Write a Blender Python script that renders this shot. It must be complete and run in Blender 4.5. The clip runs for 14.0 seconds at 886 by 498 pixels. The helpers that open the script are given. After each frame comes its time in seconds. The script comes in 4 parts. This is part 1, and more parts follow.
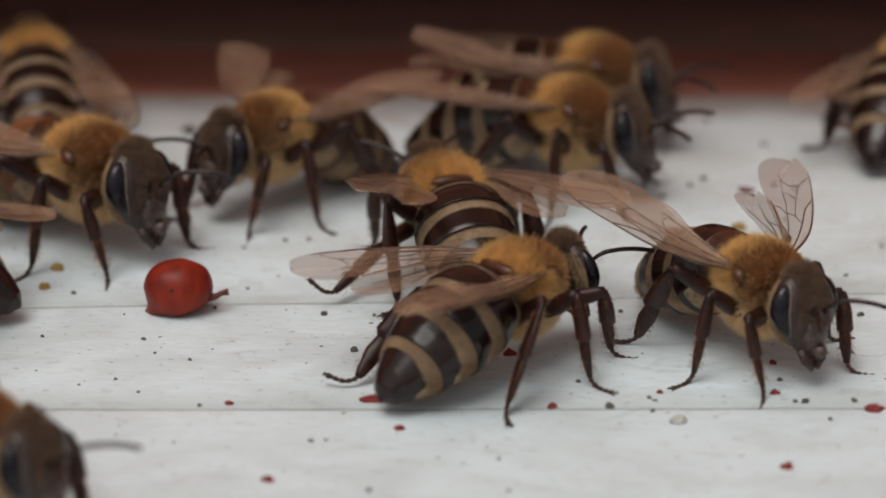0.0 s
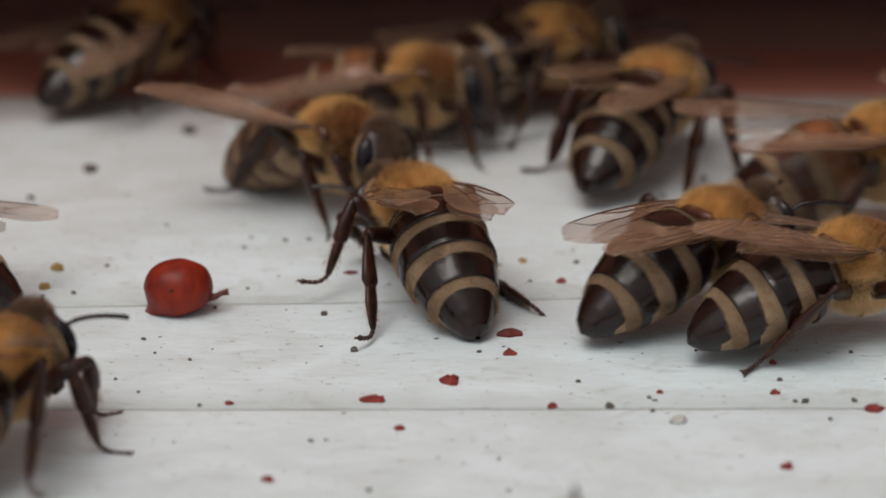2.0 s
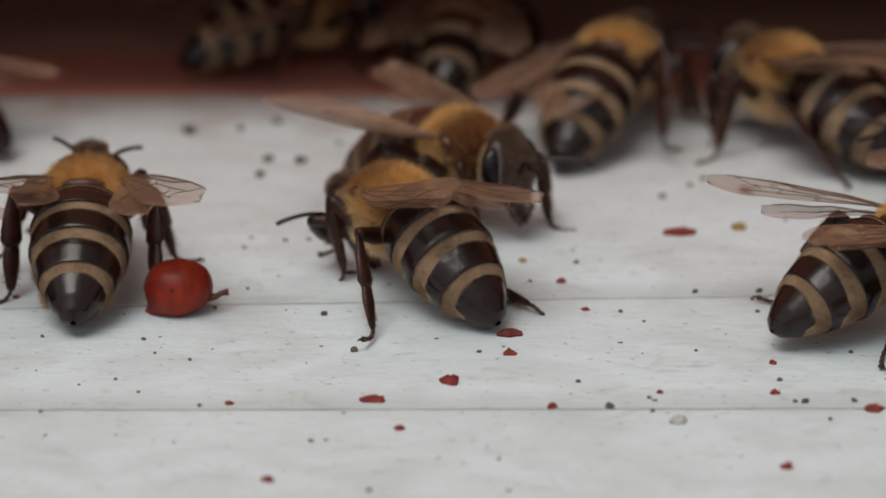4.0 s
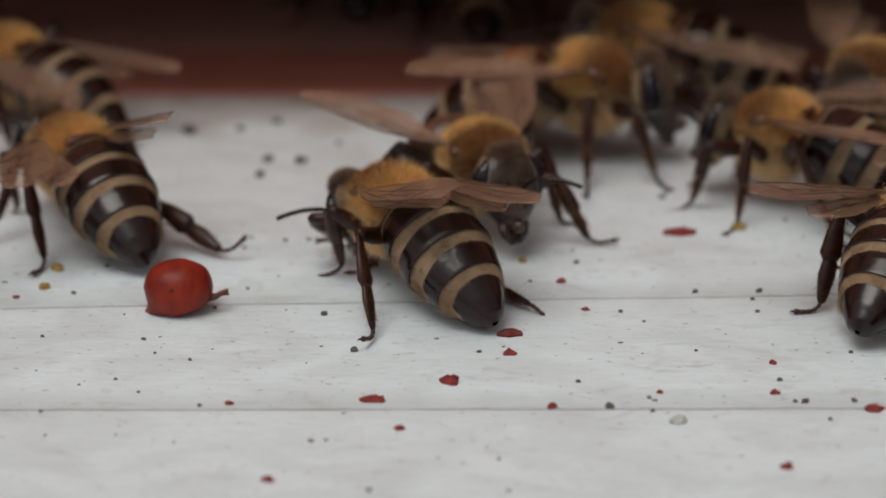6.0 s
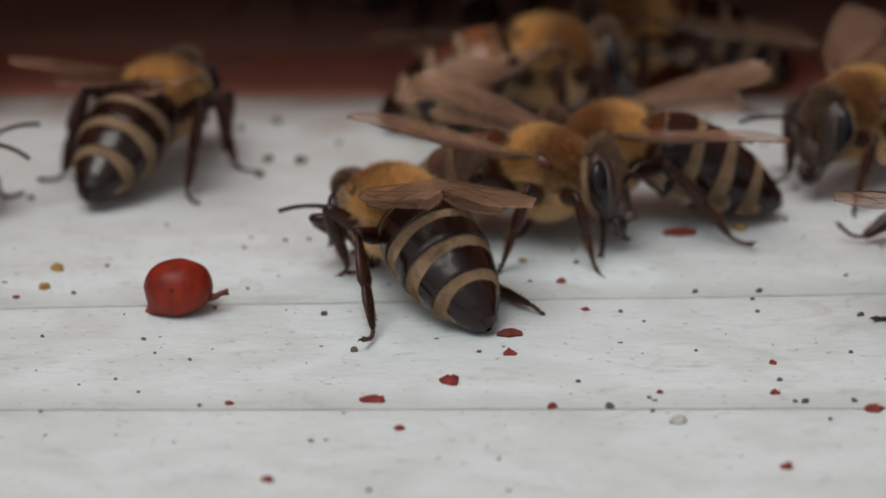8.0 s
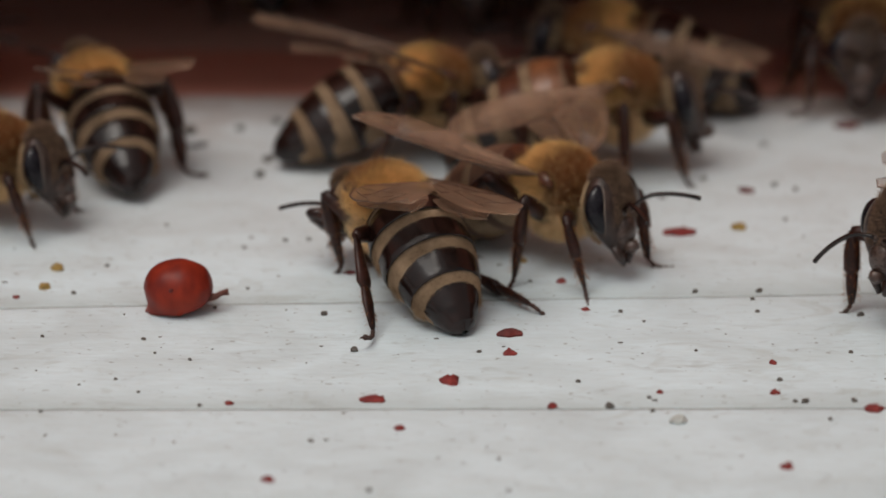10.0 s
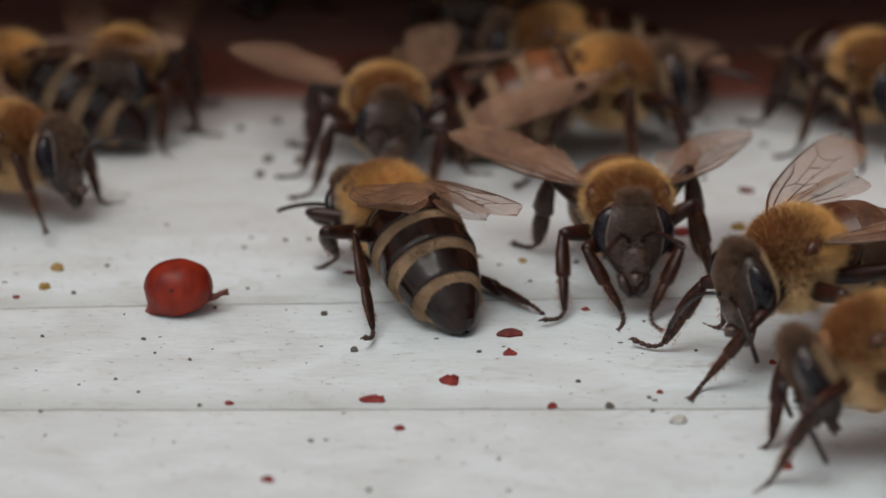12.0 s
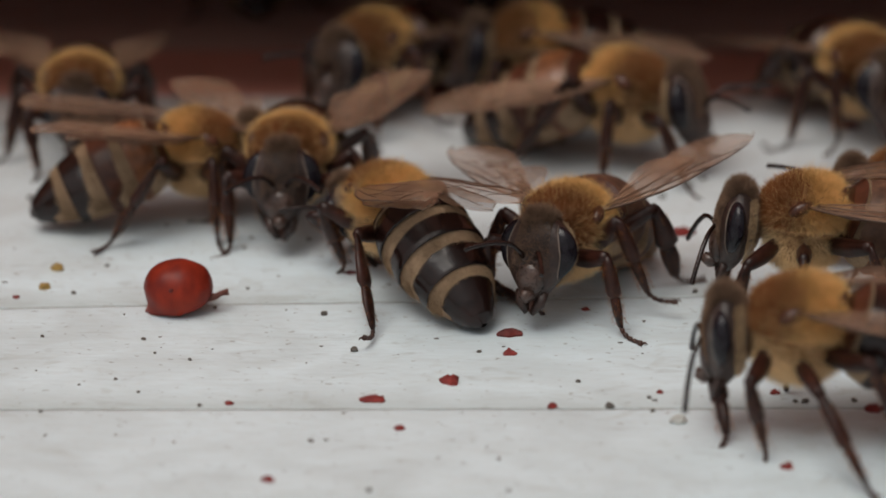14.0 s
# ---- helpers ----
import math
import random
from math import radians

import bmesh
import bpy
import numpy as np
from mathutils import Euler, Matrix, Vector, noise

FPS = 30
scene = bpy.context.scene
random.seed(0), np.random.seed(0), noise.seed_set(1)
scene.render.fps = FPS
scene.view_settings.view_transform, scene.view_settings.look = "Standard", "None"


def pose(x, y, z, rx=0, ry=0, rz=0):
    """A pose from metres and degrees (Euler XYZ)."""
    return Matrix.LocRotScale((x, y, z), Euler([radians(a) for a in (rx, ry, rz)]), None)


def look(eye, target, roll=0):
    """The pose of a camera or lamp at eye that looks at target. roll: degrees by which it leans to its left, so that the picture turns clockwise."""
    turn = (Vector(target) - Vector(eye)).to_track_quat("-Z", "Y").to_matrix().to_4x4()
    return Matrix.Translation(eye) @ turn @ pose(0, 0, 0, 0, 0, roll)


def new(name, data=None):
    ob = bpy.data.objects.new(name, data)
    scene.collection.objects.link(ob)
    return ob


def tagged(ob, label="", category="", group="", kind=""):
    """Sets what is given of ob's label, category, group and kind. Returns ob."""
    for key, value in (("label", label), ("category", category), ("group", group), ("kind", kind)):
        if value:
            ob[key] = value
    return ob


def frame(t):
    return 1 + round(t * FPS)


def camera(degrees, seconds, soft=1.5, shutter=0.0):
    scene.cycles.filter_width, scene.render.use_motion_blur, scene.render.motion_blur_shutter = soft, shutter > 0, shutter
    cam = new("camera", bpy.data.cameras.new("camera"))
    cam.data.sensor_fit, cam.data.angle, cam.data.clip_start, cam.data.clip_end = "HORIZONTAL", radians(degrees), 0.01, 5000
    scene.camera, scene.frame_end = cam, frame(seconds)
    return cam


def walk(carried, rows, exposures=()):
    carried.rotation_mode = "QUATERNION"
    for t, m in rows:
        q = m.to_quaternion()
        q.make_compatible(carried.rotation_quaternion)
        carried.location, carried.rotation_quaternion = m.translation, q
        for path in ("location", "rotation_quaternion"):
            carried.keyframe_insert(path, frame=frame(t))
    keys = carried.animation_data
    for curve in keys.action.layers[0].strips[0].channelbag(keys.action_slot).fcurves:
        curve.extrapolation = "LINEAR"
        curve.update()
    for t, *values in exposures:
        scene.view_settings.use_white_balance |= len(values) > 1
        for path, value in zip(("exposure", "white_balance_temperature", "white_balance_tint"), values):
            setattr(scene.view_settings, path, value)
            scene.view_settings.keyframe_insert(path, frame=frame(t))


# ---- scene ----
MM = 0.001
cam = camera(18.0, 14.0, soft=1.7, shutter=0.5)
cam.data.dof.use_dof = True
cam.data.dof.focus_distance = 0.117
cam.data.dof.aperture_fstop = 43.0
EYE = pose(0, -0.1193, 0.0458, 69, 0, 0)
walk(cam, [(0.0, EYE), (14.0, EYE)], exposures=(
    (0.0, 0.08), (0.5, 0.14), (1.0, 0.21), (1.5, 0.15), (2.0, 0.05), (2.5, 0.0), (3.0, -0.02),
    (5.5, -0.07), (12.0, -0.05), (13.0, 0.01), (14.0, -0.01)))

# ---- light: an open, overcast sky ----
world = bpy.data.worlds.new("overcast_sky")
scene.world = world
world.use_nodes = True
sky = world.node_tree.nodes.new("ShaderNodeTexSky")
sky.sky_type, sky.sun_disc = "NISHITA", False
sky.sun_elevation, sky.sun_rotation = radians(62), radians(215)
sky.air_density, sky.dust_density = 1.0, 4.0
back = world.node_tree.nodes["Background"]
back.inputs["Strength"].default_value = 0.08
cloud = world.node_tree.nodes.new("ShaderNodeHueSaturation")
cloud.inputs["Saturation"].default_value = 0.0
world.node_tree.links.new(sky.outputs["Color"], cloud.inputs["Color"])
world.node_tree.links.new(cloud.outputs["Color"], back.inputs["Color"])
sun = new("sun", bpy.data.lights.new("sun", "SUN"))
sun.data.energy, sun.data.angle, sun.data.color = 1.45, radians(40), (1.0, 0.93, 0.845)
sun.matrix_world = look((-0.22, -0.25, 0.9), (0, 0, 0))


# ---- materials ----
def surface(name, dark, light, grain=800.0, rough=0.5, bump=0.2, stretch=(1, 1, 1), fine=4.0, spec=0.5, alpha=1.0, coat=0.0, island=0.0, thin=0.0):
    """A procedural surface: two colours mixed by coarse and fine noise, with relief and uneven gloss."""
    m = bpy.data.materials.new(name)
    m.use_nodes = True
    n, l = m.node_tree.nodes, m.node_tree.links
    b = n["Principled BSDF"]
    where = n.new("ShaderNodeTexCoord")
    place = n.new("ShaderNodeMapping")
    place.inputs["Scale"].default_value = stretch
    l.new(where.outputs["Object"], place.inputs["Vector"])
    coarse, small = n.new("ShaderNodeTexNoise"), n.new("ShaderNodeTexNoise")
    coarse.inputs["Scale"].default_value, small.inputs["Scale"].default_value = grain, grain * fine
    coarse.inputs["Detail"].default_value, small.inputs["Detail"].default_value = 4, 3
    for t in (coarse, small):
        l.new(place.outputs["Vector"], t.inputs["Vector"])
    both = n.new("ShaderNodeMath")
    both.operation = "MULTIPLY_ADD"
    both.inputs[1].default_value = 0.45
    l.new(small.outputs["Fac"], both.inputs[0])
    l.new(coarse.outputs["Fac"], both.inputs[2])
    ramp = n.new("ShaderNodeValToRGB")
    ramp.color_ramp.elements[0].position, ramp.color_ramp.elements[1].position = 0.48, 0.95
    ramp.color_ramp.elements[0].color, ramp.color_ramp.elements[1].color = (*dark, 1), (*light, 1)
    last = both.outputs["Value"]
    if island:
        geo, add = n.new("ShaderNodeNewGeometry"), n.new("ShaderNodeMath")
        add.operation = "MULTIPLY_ADD"
        add.inputs[1].default_value = island
        l.new(geo.outputs["Random Per Island"], add.inputs[0])
        l.new(last, add.inputs[2])
        last = add.outputs["Value"]
        ramp.color_ramp.elements[1].position = 1.0
        ramp.color_ramp.elements[0].position = 0.55
    l.new(last, ramp.inputs["Fac"])
    l.new(ramp.outputs["Color"], b.inputs["Base Color"])
    gloss = n.new("ShaderNodeMapRange")
    gloss.inputs["To Min"].default_value, gloss.inputs["To Max"].default_value = rough * 0.8, min(1.0, rough * 1.25)
    l.new(small.outputs["Fac"], gloss.inputs["Value"])
    l.new(gloss.outputs["Result"], b.inputs["Roughness"])
    b.inputs["Specular IOR Level"].default_value = spec
    b.inputs["Coat Weight"].default_value = coat
    b.inputs["Alpha"].default_value = alpha
    if thin:
        through_light, blend = n.new("ShaderNodeBsdfTranslucent"), n.new("ShaderNodeMixShader")
        blend.inputs["Fac"].default_value = thin
        l.new(ramp.outputs["Color"], through_light.inputs["Color"])
        l.new(b.outputs["BSDF"], blend.inputs[1])
        l.new(through_light.outputs["BSDF"], blend.inputs[2])
        l.new(blend.outputs["Shader"], n["Material Output"].inputs["Surface"])
    if bump:
        r = n.new("ShaderNodeBump")
        r.inputs["Strength"].default_value, r.inputs["Distance"].default_value = bump, 0.05 * MM
        l.new(both.outputs["Value"], r.inputs["Height"])
        l.new(r.outputs["Normal"], b.inputs["Normal"])
    return m




def paint():
    """Old white paint over wood: brush streaks, grey mottling, worn grey spots, and browner, darker tones towards the
    hive.
    """
    m = bpy.data.materials.new("white_paint")
    m.use_nodes = True
    n, l = m.node_tree.nodes, m.node_tree.links
    b = n["Principled BSDF"]
    where = n.new("ShaderNodeTexCoord")

    def field(scale, stretch, detail=5.0, low=0.35, high=0.7, warp=0.0):
        place, t, r = n.new("ShaderNodeMapping"), n.new("ShaderNodeTexNoise"), n.new("ShaderNodeMapRange")
        place.inputs["Scale"].default_value = stretch
        t.inputs["Scale"].default_value, t.inputs["Detail"].default_value, t.inputs["Distortion"].default_value = scale, detail, warp
        r.inputs["From Min"].default_value, r.inputs["From Max"].default_value = low, high
        l.new(where.outputs["Object"], place.inputs["Vector"])
        l.new(place.outputs["Vector"], t.inputs["Vector"])
        l.new(t.outputs["Fac"], r.inputs["Value"])
        return r.outputs["Result"]

    def over(under, colour, mask, strength):
        mix, k = n.new("ShaderNodeMix"), n.new("ShaderNodeMath")
        mix.data_type = "RGBA"
        k.operation = "MULTIPLY"
        k.inputs[1].default_value = strength
        l.new(mask, k.inputs[0])
        l.new(k.outputs["Value"], mix.inputs["Factor"])
        if isinstance(under, tuple):
            mix.inputs["A"].default_value = (*under, 1)
        else:
            l.new(under, mix.inputs["A"])
        mix.inputs["B"].default_value = (*colour, 1)
        return mix.outputs["Result"]

    mottle = field(190, (0.8, 1.2, 1), 8, 0.40, 0.66, 1.2)
    streak = field(260, (0.16, 2.4, 1), 5, 0.42, 0.72)
    fine = field(2200, (0.5, 1.4, 1), 3, 0.40, 0.75)
    worn = field(380, (0.7, 1.3, 1), 8, 0.60, 0.72, 1.5)
    c = over((0.648, 0.738, 0.786), (0.520, 0.582, 0.608), mottle, 0.65)
    c = over(c, (0.50, 0.53, 0.50), streak, 0.08)
    c = over(c, (0.47, 0.49, 0.46), fine, 0.20)
    c = over(c, (0.38, 0.39, 0.36), worn, 0.34)
    scuff = field(900, (0.7, 1.5, 1), 6, 0.60, 0.70, 1.0)
    c = over(c, (0.30, 0.31, 0.30), scuff, 0.26)
    fleck = field(2600, (0.8, 1.2, 1), 3, 0.655, 0.70)
    c = over(c, (0.20, 0.19, 0.17), fleck, 0.55)
    # Strong brown over the last millimetres before the hive, its edge wobbled by the mottling.
    split, rear_tone = n.new("ShaderNodeSeparateXYZ"), n.new("ShaderNodeMapRange")
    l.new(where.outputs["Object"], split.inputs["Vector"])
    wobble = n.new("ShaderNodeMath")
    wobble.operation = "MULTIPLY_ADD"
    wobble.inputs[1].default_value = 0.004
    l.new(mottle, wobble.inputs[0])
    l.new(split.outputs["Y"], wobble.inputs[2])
    rear_tone.inputs["From Min"].default_value, rear_tone.inputs["From Max"].default_value = 0.0185, 0.0265
    l.new(wobble.outputs["Value"], rear_tone.inputs["Value"])
    c = over(c, (0.22, 0.11, 0.07), rear_tone.outputs["Result"], 0.85)
    # Fainter brown that rises evenly from mid-board back to the hive.
    depth_tone = n.new("ShaderNodeMapRange")
    depth_tone.inputs["From Min"].default_value, depth_tone.inputs["From Max"].default_value = -0.004, 0.024
    l.new(wobble.outputs["Value"], depth_tone.inputs["Value"])
    c = over(c, (0.46, 0.35, 0.30), depth_tone.outputs["Result"], 0.42)
    # Greyer band behind each joint, strongest at the edge and gone after 2.2 mm.
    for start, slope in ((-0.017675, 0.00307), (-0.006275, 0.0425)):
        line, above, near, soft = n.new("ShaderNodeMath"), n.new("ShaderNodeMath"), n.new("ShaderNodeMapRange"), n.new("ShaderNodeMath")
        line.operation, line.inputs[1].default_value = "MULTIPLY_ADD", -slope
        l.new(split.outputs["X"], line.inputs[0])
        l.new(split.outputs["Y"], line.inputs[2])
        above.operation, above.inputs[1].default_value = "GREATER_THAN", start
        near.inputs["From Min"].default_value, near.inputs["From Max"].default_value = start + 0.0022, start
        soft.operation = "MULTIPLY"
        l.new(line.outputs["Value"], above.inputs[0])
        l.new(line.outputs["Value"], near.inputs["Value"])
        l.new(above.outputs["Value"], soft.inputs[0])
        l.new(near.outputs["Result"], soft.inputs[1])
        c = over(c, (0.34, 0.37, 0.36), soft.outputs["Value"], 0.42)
    l.new(c, b.inputs["Base Color"])
    b.inputs["Roughness"].default_value = 0.6
    b.inputs["Specular IOR Level"].default_value = 0.3
    h, r = n.new("ShaderNodeMath"), n.new("ShaderNodeBump")
    h.operation = "MULTIPLY_ADD"
    h.inputs[1].default_value = 0.5
    l.new(fine, h.inputs[0])
    l.new(streak, h.inputs[2])
    r.inputs["Strength"].default_value, r.inputs["Distance"].default_value = 0.42, 0.06 * MM
    l.new(h.outputs["Value"], r.inputs["Height"])
    l.new(r.outputs["Normal"], b.inputs["Normal"])
    return m


PAINT = paint()
PLINTH = surface("red_brown_wood", (0.34, 0.128, 0.094), (0.56, 0.225, 0.165), 150, 0.6, 0.5, (0.2, 1.5, 1), 6.0)
# Lightened red-brown, so the unseen hive throws warm light on bees and board.
BOUNCE_WOOD = surface("red_brown_bounce_wood", (0.40, 0.130, 0.080), (0.58, 0.205, 0.128), 60, 0.75, 0.5, (0.3, 1, 1.5), 6.0)
# Inner floor wood, less red than the threshold: the entrance's shade set by colour.
SHADE_FLOOR = surface("shade_toned_wood", (0.30, 0.190, 0.160), (0.48, 0.300, 0.250), 120, 0.55, 0.5, (0.3, 1, 1), 6.0)
GRASS = surface("meadow", (0.07, 0.06, 0.03), (0.13, 0.11, 0.05), 3, 0.9, 0.3, (1, 1, 1), 20.0)
BLACK = surface("black_cuticle", (0.0050, 0.0022, 0.0019), (0.020, 0.0078, 0.0060), 900, 0.20, 0.22, spec=0.42)
UMBER = surface("red_brown_cuticle", (0.022, 0.0070, 0.0040), (0.095, 0.029, 0.014), 700, 0.30, 0.25, spec=0.36)
DULL = surface("dull_brown_cuticle", (0.050, 0.024, 0.016), (0.150, 0.078, 0.048), 700, 0.45, 0.3, spec=0.3)
AMBER = surface("amber_cuticle", (0.07, 0.024, 0.009), (0.23, 0.085, 0.032), 700, 0.36, 0.25)
FELT = surface("tan_felt", (0.195, 0.128, 0.078), (0.39, 0.274, 0.180), 1500, 0.9, 0.6, spec=0.1)
THORAX = surface("thorax_cuticle", (0.16, 0.072, 0.030), (0.36, 0.19, 0.085), 1200, 0.6, 0.5)
FACE = surface("face_cuticle", (0.011, 0.0060, 0.0050), (0.054, 0.030, 0.024), 1500, 0.36, 0.8, spec=0.4)
PLATE = surface("clypeus_cuticle", (0.020, 0.011, 0.0085), (0.085, 0.050, 0.039), 1500, 0.28, 0.6, spec=0.5)
EYE_SKIN = surface("eye_lens", (0.004, 0.003, 0.005), (0.012, 0.009, 0.013), 3000, 0.20, 0.15, spec=0.30)
LEG = surface("leg_cuticle", (0.0055, 0.0019, 0.0015), (0.040, 0.0110, 0.0065), 900, 0.36, 0.35, spec=0.30)
FOOT = surface("foot_cuticle", (0.014, 0.005, 0.0035), (0.065, 0.021, 0.011), 1200, 0.40, 0.3)
GOLD = surface("golden_hair", (0.52, 0.300, 0.098), (0.95, 0.680, 0.310), 500, 0.8, 0, spec=0.08, island=0.3, thin=0.42)
BROWN = surface("brown_hair", (0.090, 0.032, 0.015), (0.36, 0.148, 0.060), 500, 0.8, 0, spec=0.12, island=0.35, thin=0.35)
TAWNY = surface("tawny_hair", (0.45, 0.280, 0.125), (0.87, 0.630, 0.335), 700, 0.8, 0, spec=0.08, island=0.35, thin=0.35)
PALE = surface("pale_hair", (0.60, 0.415, 0.215), (0.95, 0.755, 0.480), 500, 0.8, 0, spec=0.08, island=0.3, thin=0.42)
CREAM = surface("cream_hair", (0.33, 0.230, 0.135), (0.66, 0.505, 0.325), 500, 0.8, 0, spec=0.08, island=0.3, thin=0.4)
MEMBRANE = surface("wing_membrane", (0.165, 0.098, 0.062), (0.35, 0.216, 0.142), 300, 0.30, 0.7, (0.5, 2, 1), 4.0, 0.5, alpha=0.52)
BAND = surface("band_hair", (0.240, 0.162, 0.100), (0.48, 0.348, 0.228), 500, 0.85, 0, spec=0.1, island=0.14, thin=0.3)
GREYHAIR = surface("dull_brown_hair", (0.060, 0.036, 0.025), (0.30, 0.195, 0.132), 500, 0.8, 0, spec=0.12, island=0.3, thin=0.2)
VEIN = surface("wing_vein", (0.045, 0.022, 0.013), (0.12, 0.062, 0.036), 900, 0.40, 0.2)
BERRY = surface("red_berry_skin", (0.070, 0.004, 0.005), (0.37, 0.034, 0.010), 330, 0.42, 0.25, (1.0, 0.6, 0.6), 6.0, 0.3, thin=0.15)
STALK = surface("berry_stalk", (0.05, 0.014, 0.010), (0.15, 0.040, 0.024), 900, 0.6, 0.4)
SEAM = surface("eye_seam", (0.11, 0.080, 0.062), (0.32, 0.255, 0.205), 1500, 0.6, 0.3)
CHIP = surface("red_chip", (0.10, 0.013, 0.014), (0.30, 0.046, 0.038), 900, 0.65, 0.6, spec=0.25)
MAROON = surface("dark_red_chip", (0.06, 0.009, 0.009), (0.16, 0.026, 0.020), 900, 0.55, 0.6, spec=0.25)
POLLEN = surface("yellow_crumb", (0.21, 0.125, 0.035), (0.42, 0.27, 0.075), 900, 0.7, 0.4)
# Grey for the strip that paints the shadow line in the plank joints.
JOINT_SHADE = surface("joint_dirt", (0.20, 0.205, 0.19), (0.42, 0.43, 0.41), 900, 0.8, 0.5, (0.3, 1, 1))
GRIT = surface("dark_grit", (0.035, 0.030, 0.027), (0.15, 0.128, 0.11), 1500, 0.7, 0.5)
STONE = surface("grey_grit", (0.30, 0.30, 0.28), (0.55, 0.55, 0.52), 1500, 0.7, 0.5)


# ---- mesh helpers ----
def mesh_of(name, bm, *mats, smooth=True):
    """A mesh in metres from a bmesh in millimetres."""
    bmesh.ops.scale(bm, vec=(MM, MM, MM), verts=bm.verts)
    me = bpy.data.meshes.new(name)
    bm.to_mesh(me)
    bm.free()
    for m in mats:
        me.materials.append(m)
    if smooth:
        me.polygons.foreach_set("use_smooth", [True] * len(me.polygons))
    return me


def put(name, me, parent, m=None, label=""):
    ob = new(name, me)
    ob.parent = parent
    if m is not None:
        ob.matrix_basis = m
    return tagged(ob, label)


def mm(x, y, z, rx=0, ry=0, rz=0):
    return pose(x * MM, y * MM, z * MM, rx, ry, rz)


def blob(bm, centre, radii, turn=(0, 0, 0), u=20, v=12, shape=None, rough=0.0):
    """An ellipsoid, optionally reshaped and made uneven."""
    got = bmesh.ops.create_uvsphere(bm, u_segments=u, v_segments=v, radius=1.0)["verts"]
    m = pose(*centre, *turn)
    for w in got:
        p = Vector((w.co.x * radii[0], w.co.y * radii[1], w.co.z * radii[2]))
        if shape:
            p = shape(p)
        if rough:
            p *= 1 + rough * noise.noise(p * 1.7 + Vector(centre))
        w.co = m @ p
    return got


def tube(bm, points, radii, sides=7, flat=1.0):
    """A tapered tube along points, closed at both ends; flat squeezes it sideways."""
    rings = []
    pts = [Vector(p) for p in points]
    side = None
    for i, p in enumerate(pts):
        d = (pts[min(i + 1, len(pts) - 1)] - pts[max(i - 1, 0)]).normalized()
        if side is None:
            side = d.cross(Vector((0, 0, 1)) if abs(d.z) < 0.9 else Vector((0, 1, 0))).normalized()
        side = (side - d * side.dot(d)).normalized()
        rise = side.cross(d).normalized()
        ring = []
        for k in range(sides):
            a = 2 * math.pi * k / sides
            ring.append(bm.verts.new(p + (side * math.cos(a) * flat + rise * math.sin(a)) * radii[i]))
        rings.append(ring)
    for a, b in zip(rings, rings[1:]):
        for k in range(sides):
            bm.faces.new((a[k], a[(k + 1) % sides], b[(k + 1) % sides], b[k]))
    bm.faces.new(rings[0][::-1])
    bm.faces.new(rings[-1])


def hair_mesh(name, mat, roots, normals, lengths, width, lean, bend=0.25, seed=1):
    """Many single curved hairs, each a tapering blade. Millimetres in."""
    rng = np.random.default_rng(seed)
    n = len(roots)
    d = normals + lean + rng.normal(0, 0.30, (n, 3))
    d /= np.linalg.norm(d, axis=1)[:, None]
    w = np.cross(d, rng.normal(0, 1, (n, 3)))
    w /= np.linalg.norm(w, axis=1)[:, None] + 1e-9
    w *= width
    bent = np.cross(d, w / width) * bend * rng.uniform(-1, 1, (n, 1))
    tip = roots + (d + bent) * lengths[:, None]
    verts = np.stack([roots - w, roots + w, tip], 1).reshape(-1, 3) * MM
    k = np.arange(n) * 3
    blades = np.stack([k, k + 1, k + 2], 1).tolist()
    me = bpy.data.meshes.new(name)
    me.from_pydata(verts.tolist(), [], blades)
    me.materials.append(mat)
    me.polygons.foreach_set("use_smooth", [True] * len(me.polygons))
    return me


def on_ellipsoid(n, centre, radii, keep, seed):
    """n random points with normals on the kept part of an ellipsoid."""
    rng = np.random.default_rng(seed)
    v = rng.normal(0, 1, (n * 6, 3))
    v /= np.linalg.norm(v, axis=1)[:, None]
    v = v[keep(v)][:n]
    r = np.array(radii)
    nor = v / r
    nor /= np.linalg.norm(nor, axis=1)[:, None]
    return np.array(centre) + v * r, nor


# ---- the honey bee, millimetres, facing +x, standing on z = 0 ----
ABD_S = (0, .02, .07, .16, .30, .45, .6, .75, .88, .96, 1.0)
ABD_R = (.60, 1.20, 1.66, 1.94, 2.04, 1.99, 1.77, 1.39, 0.96, .58, .12)
ABD_LONG = 7.2
RINGS = ((0.0, 0.07, 0.0), (0.06, 0.27, 0.10), (0.26, 0.485, 0.32), (0.475, 0.71, 0.33), (0.70, 0.92, 0.29), (0.91, 1.0, 0.0))


def belly(s, a, flare=0.0):
    """A point on the abdomen at s along it and angle a round it."""
    r = np.interp(s, ABD_S, ABD_R) * (1 + flare)
    up = math.sin(a)
    return Vector((-s * ABD_LONG, 1.04 * r * math.cos(a), 0.92 * r * up - 0.3 * s * s))


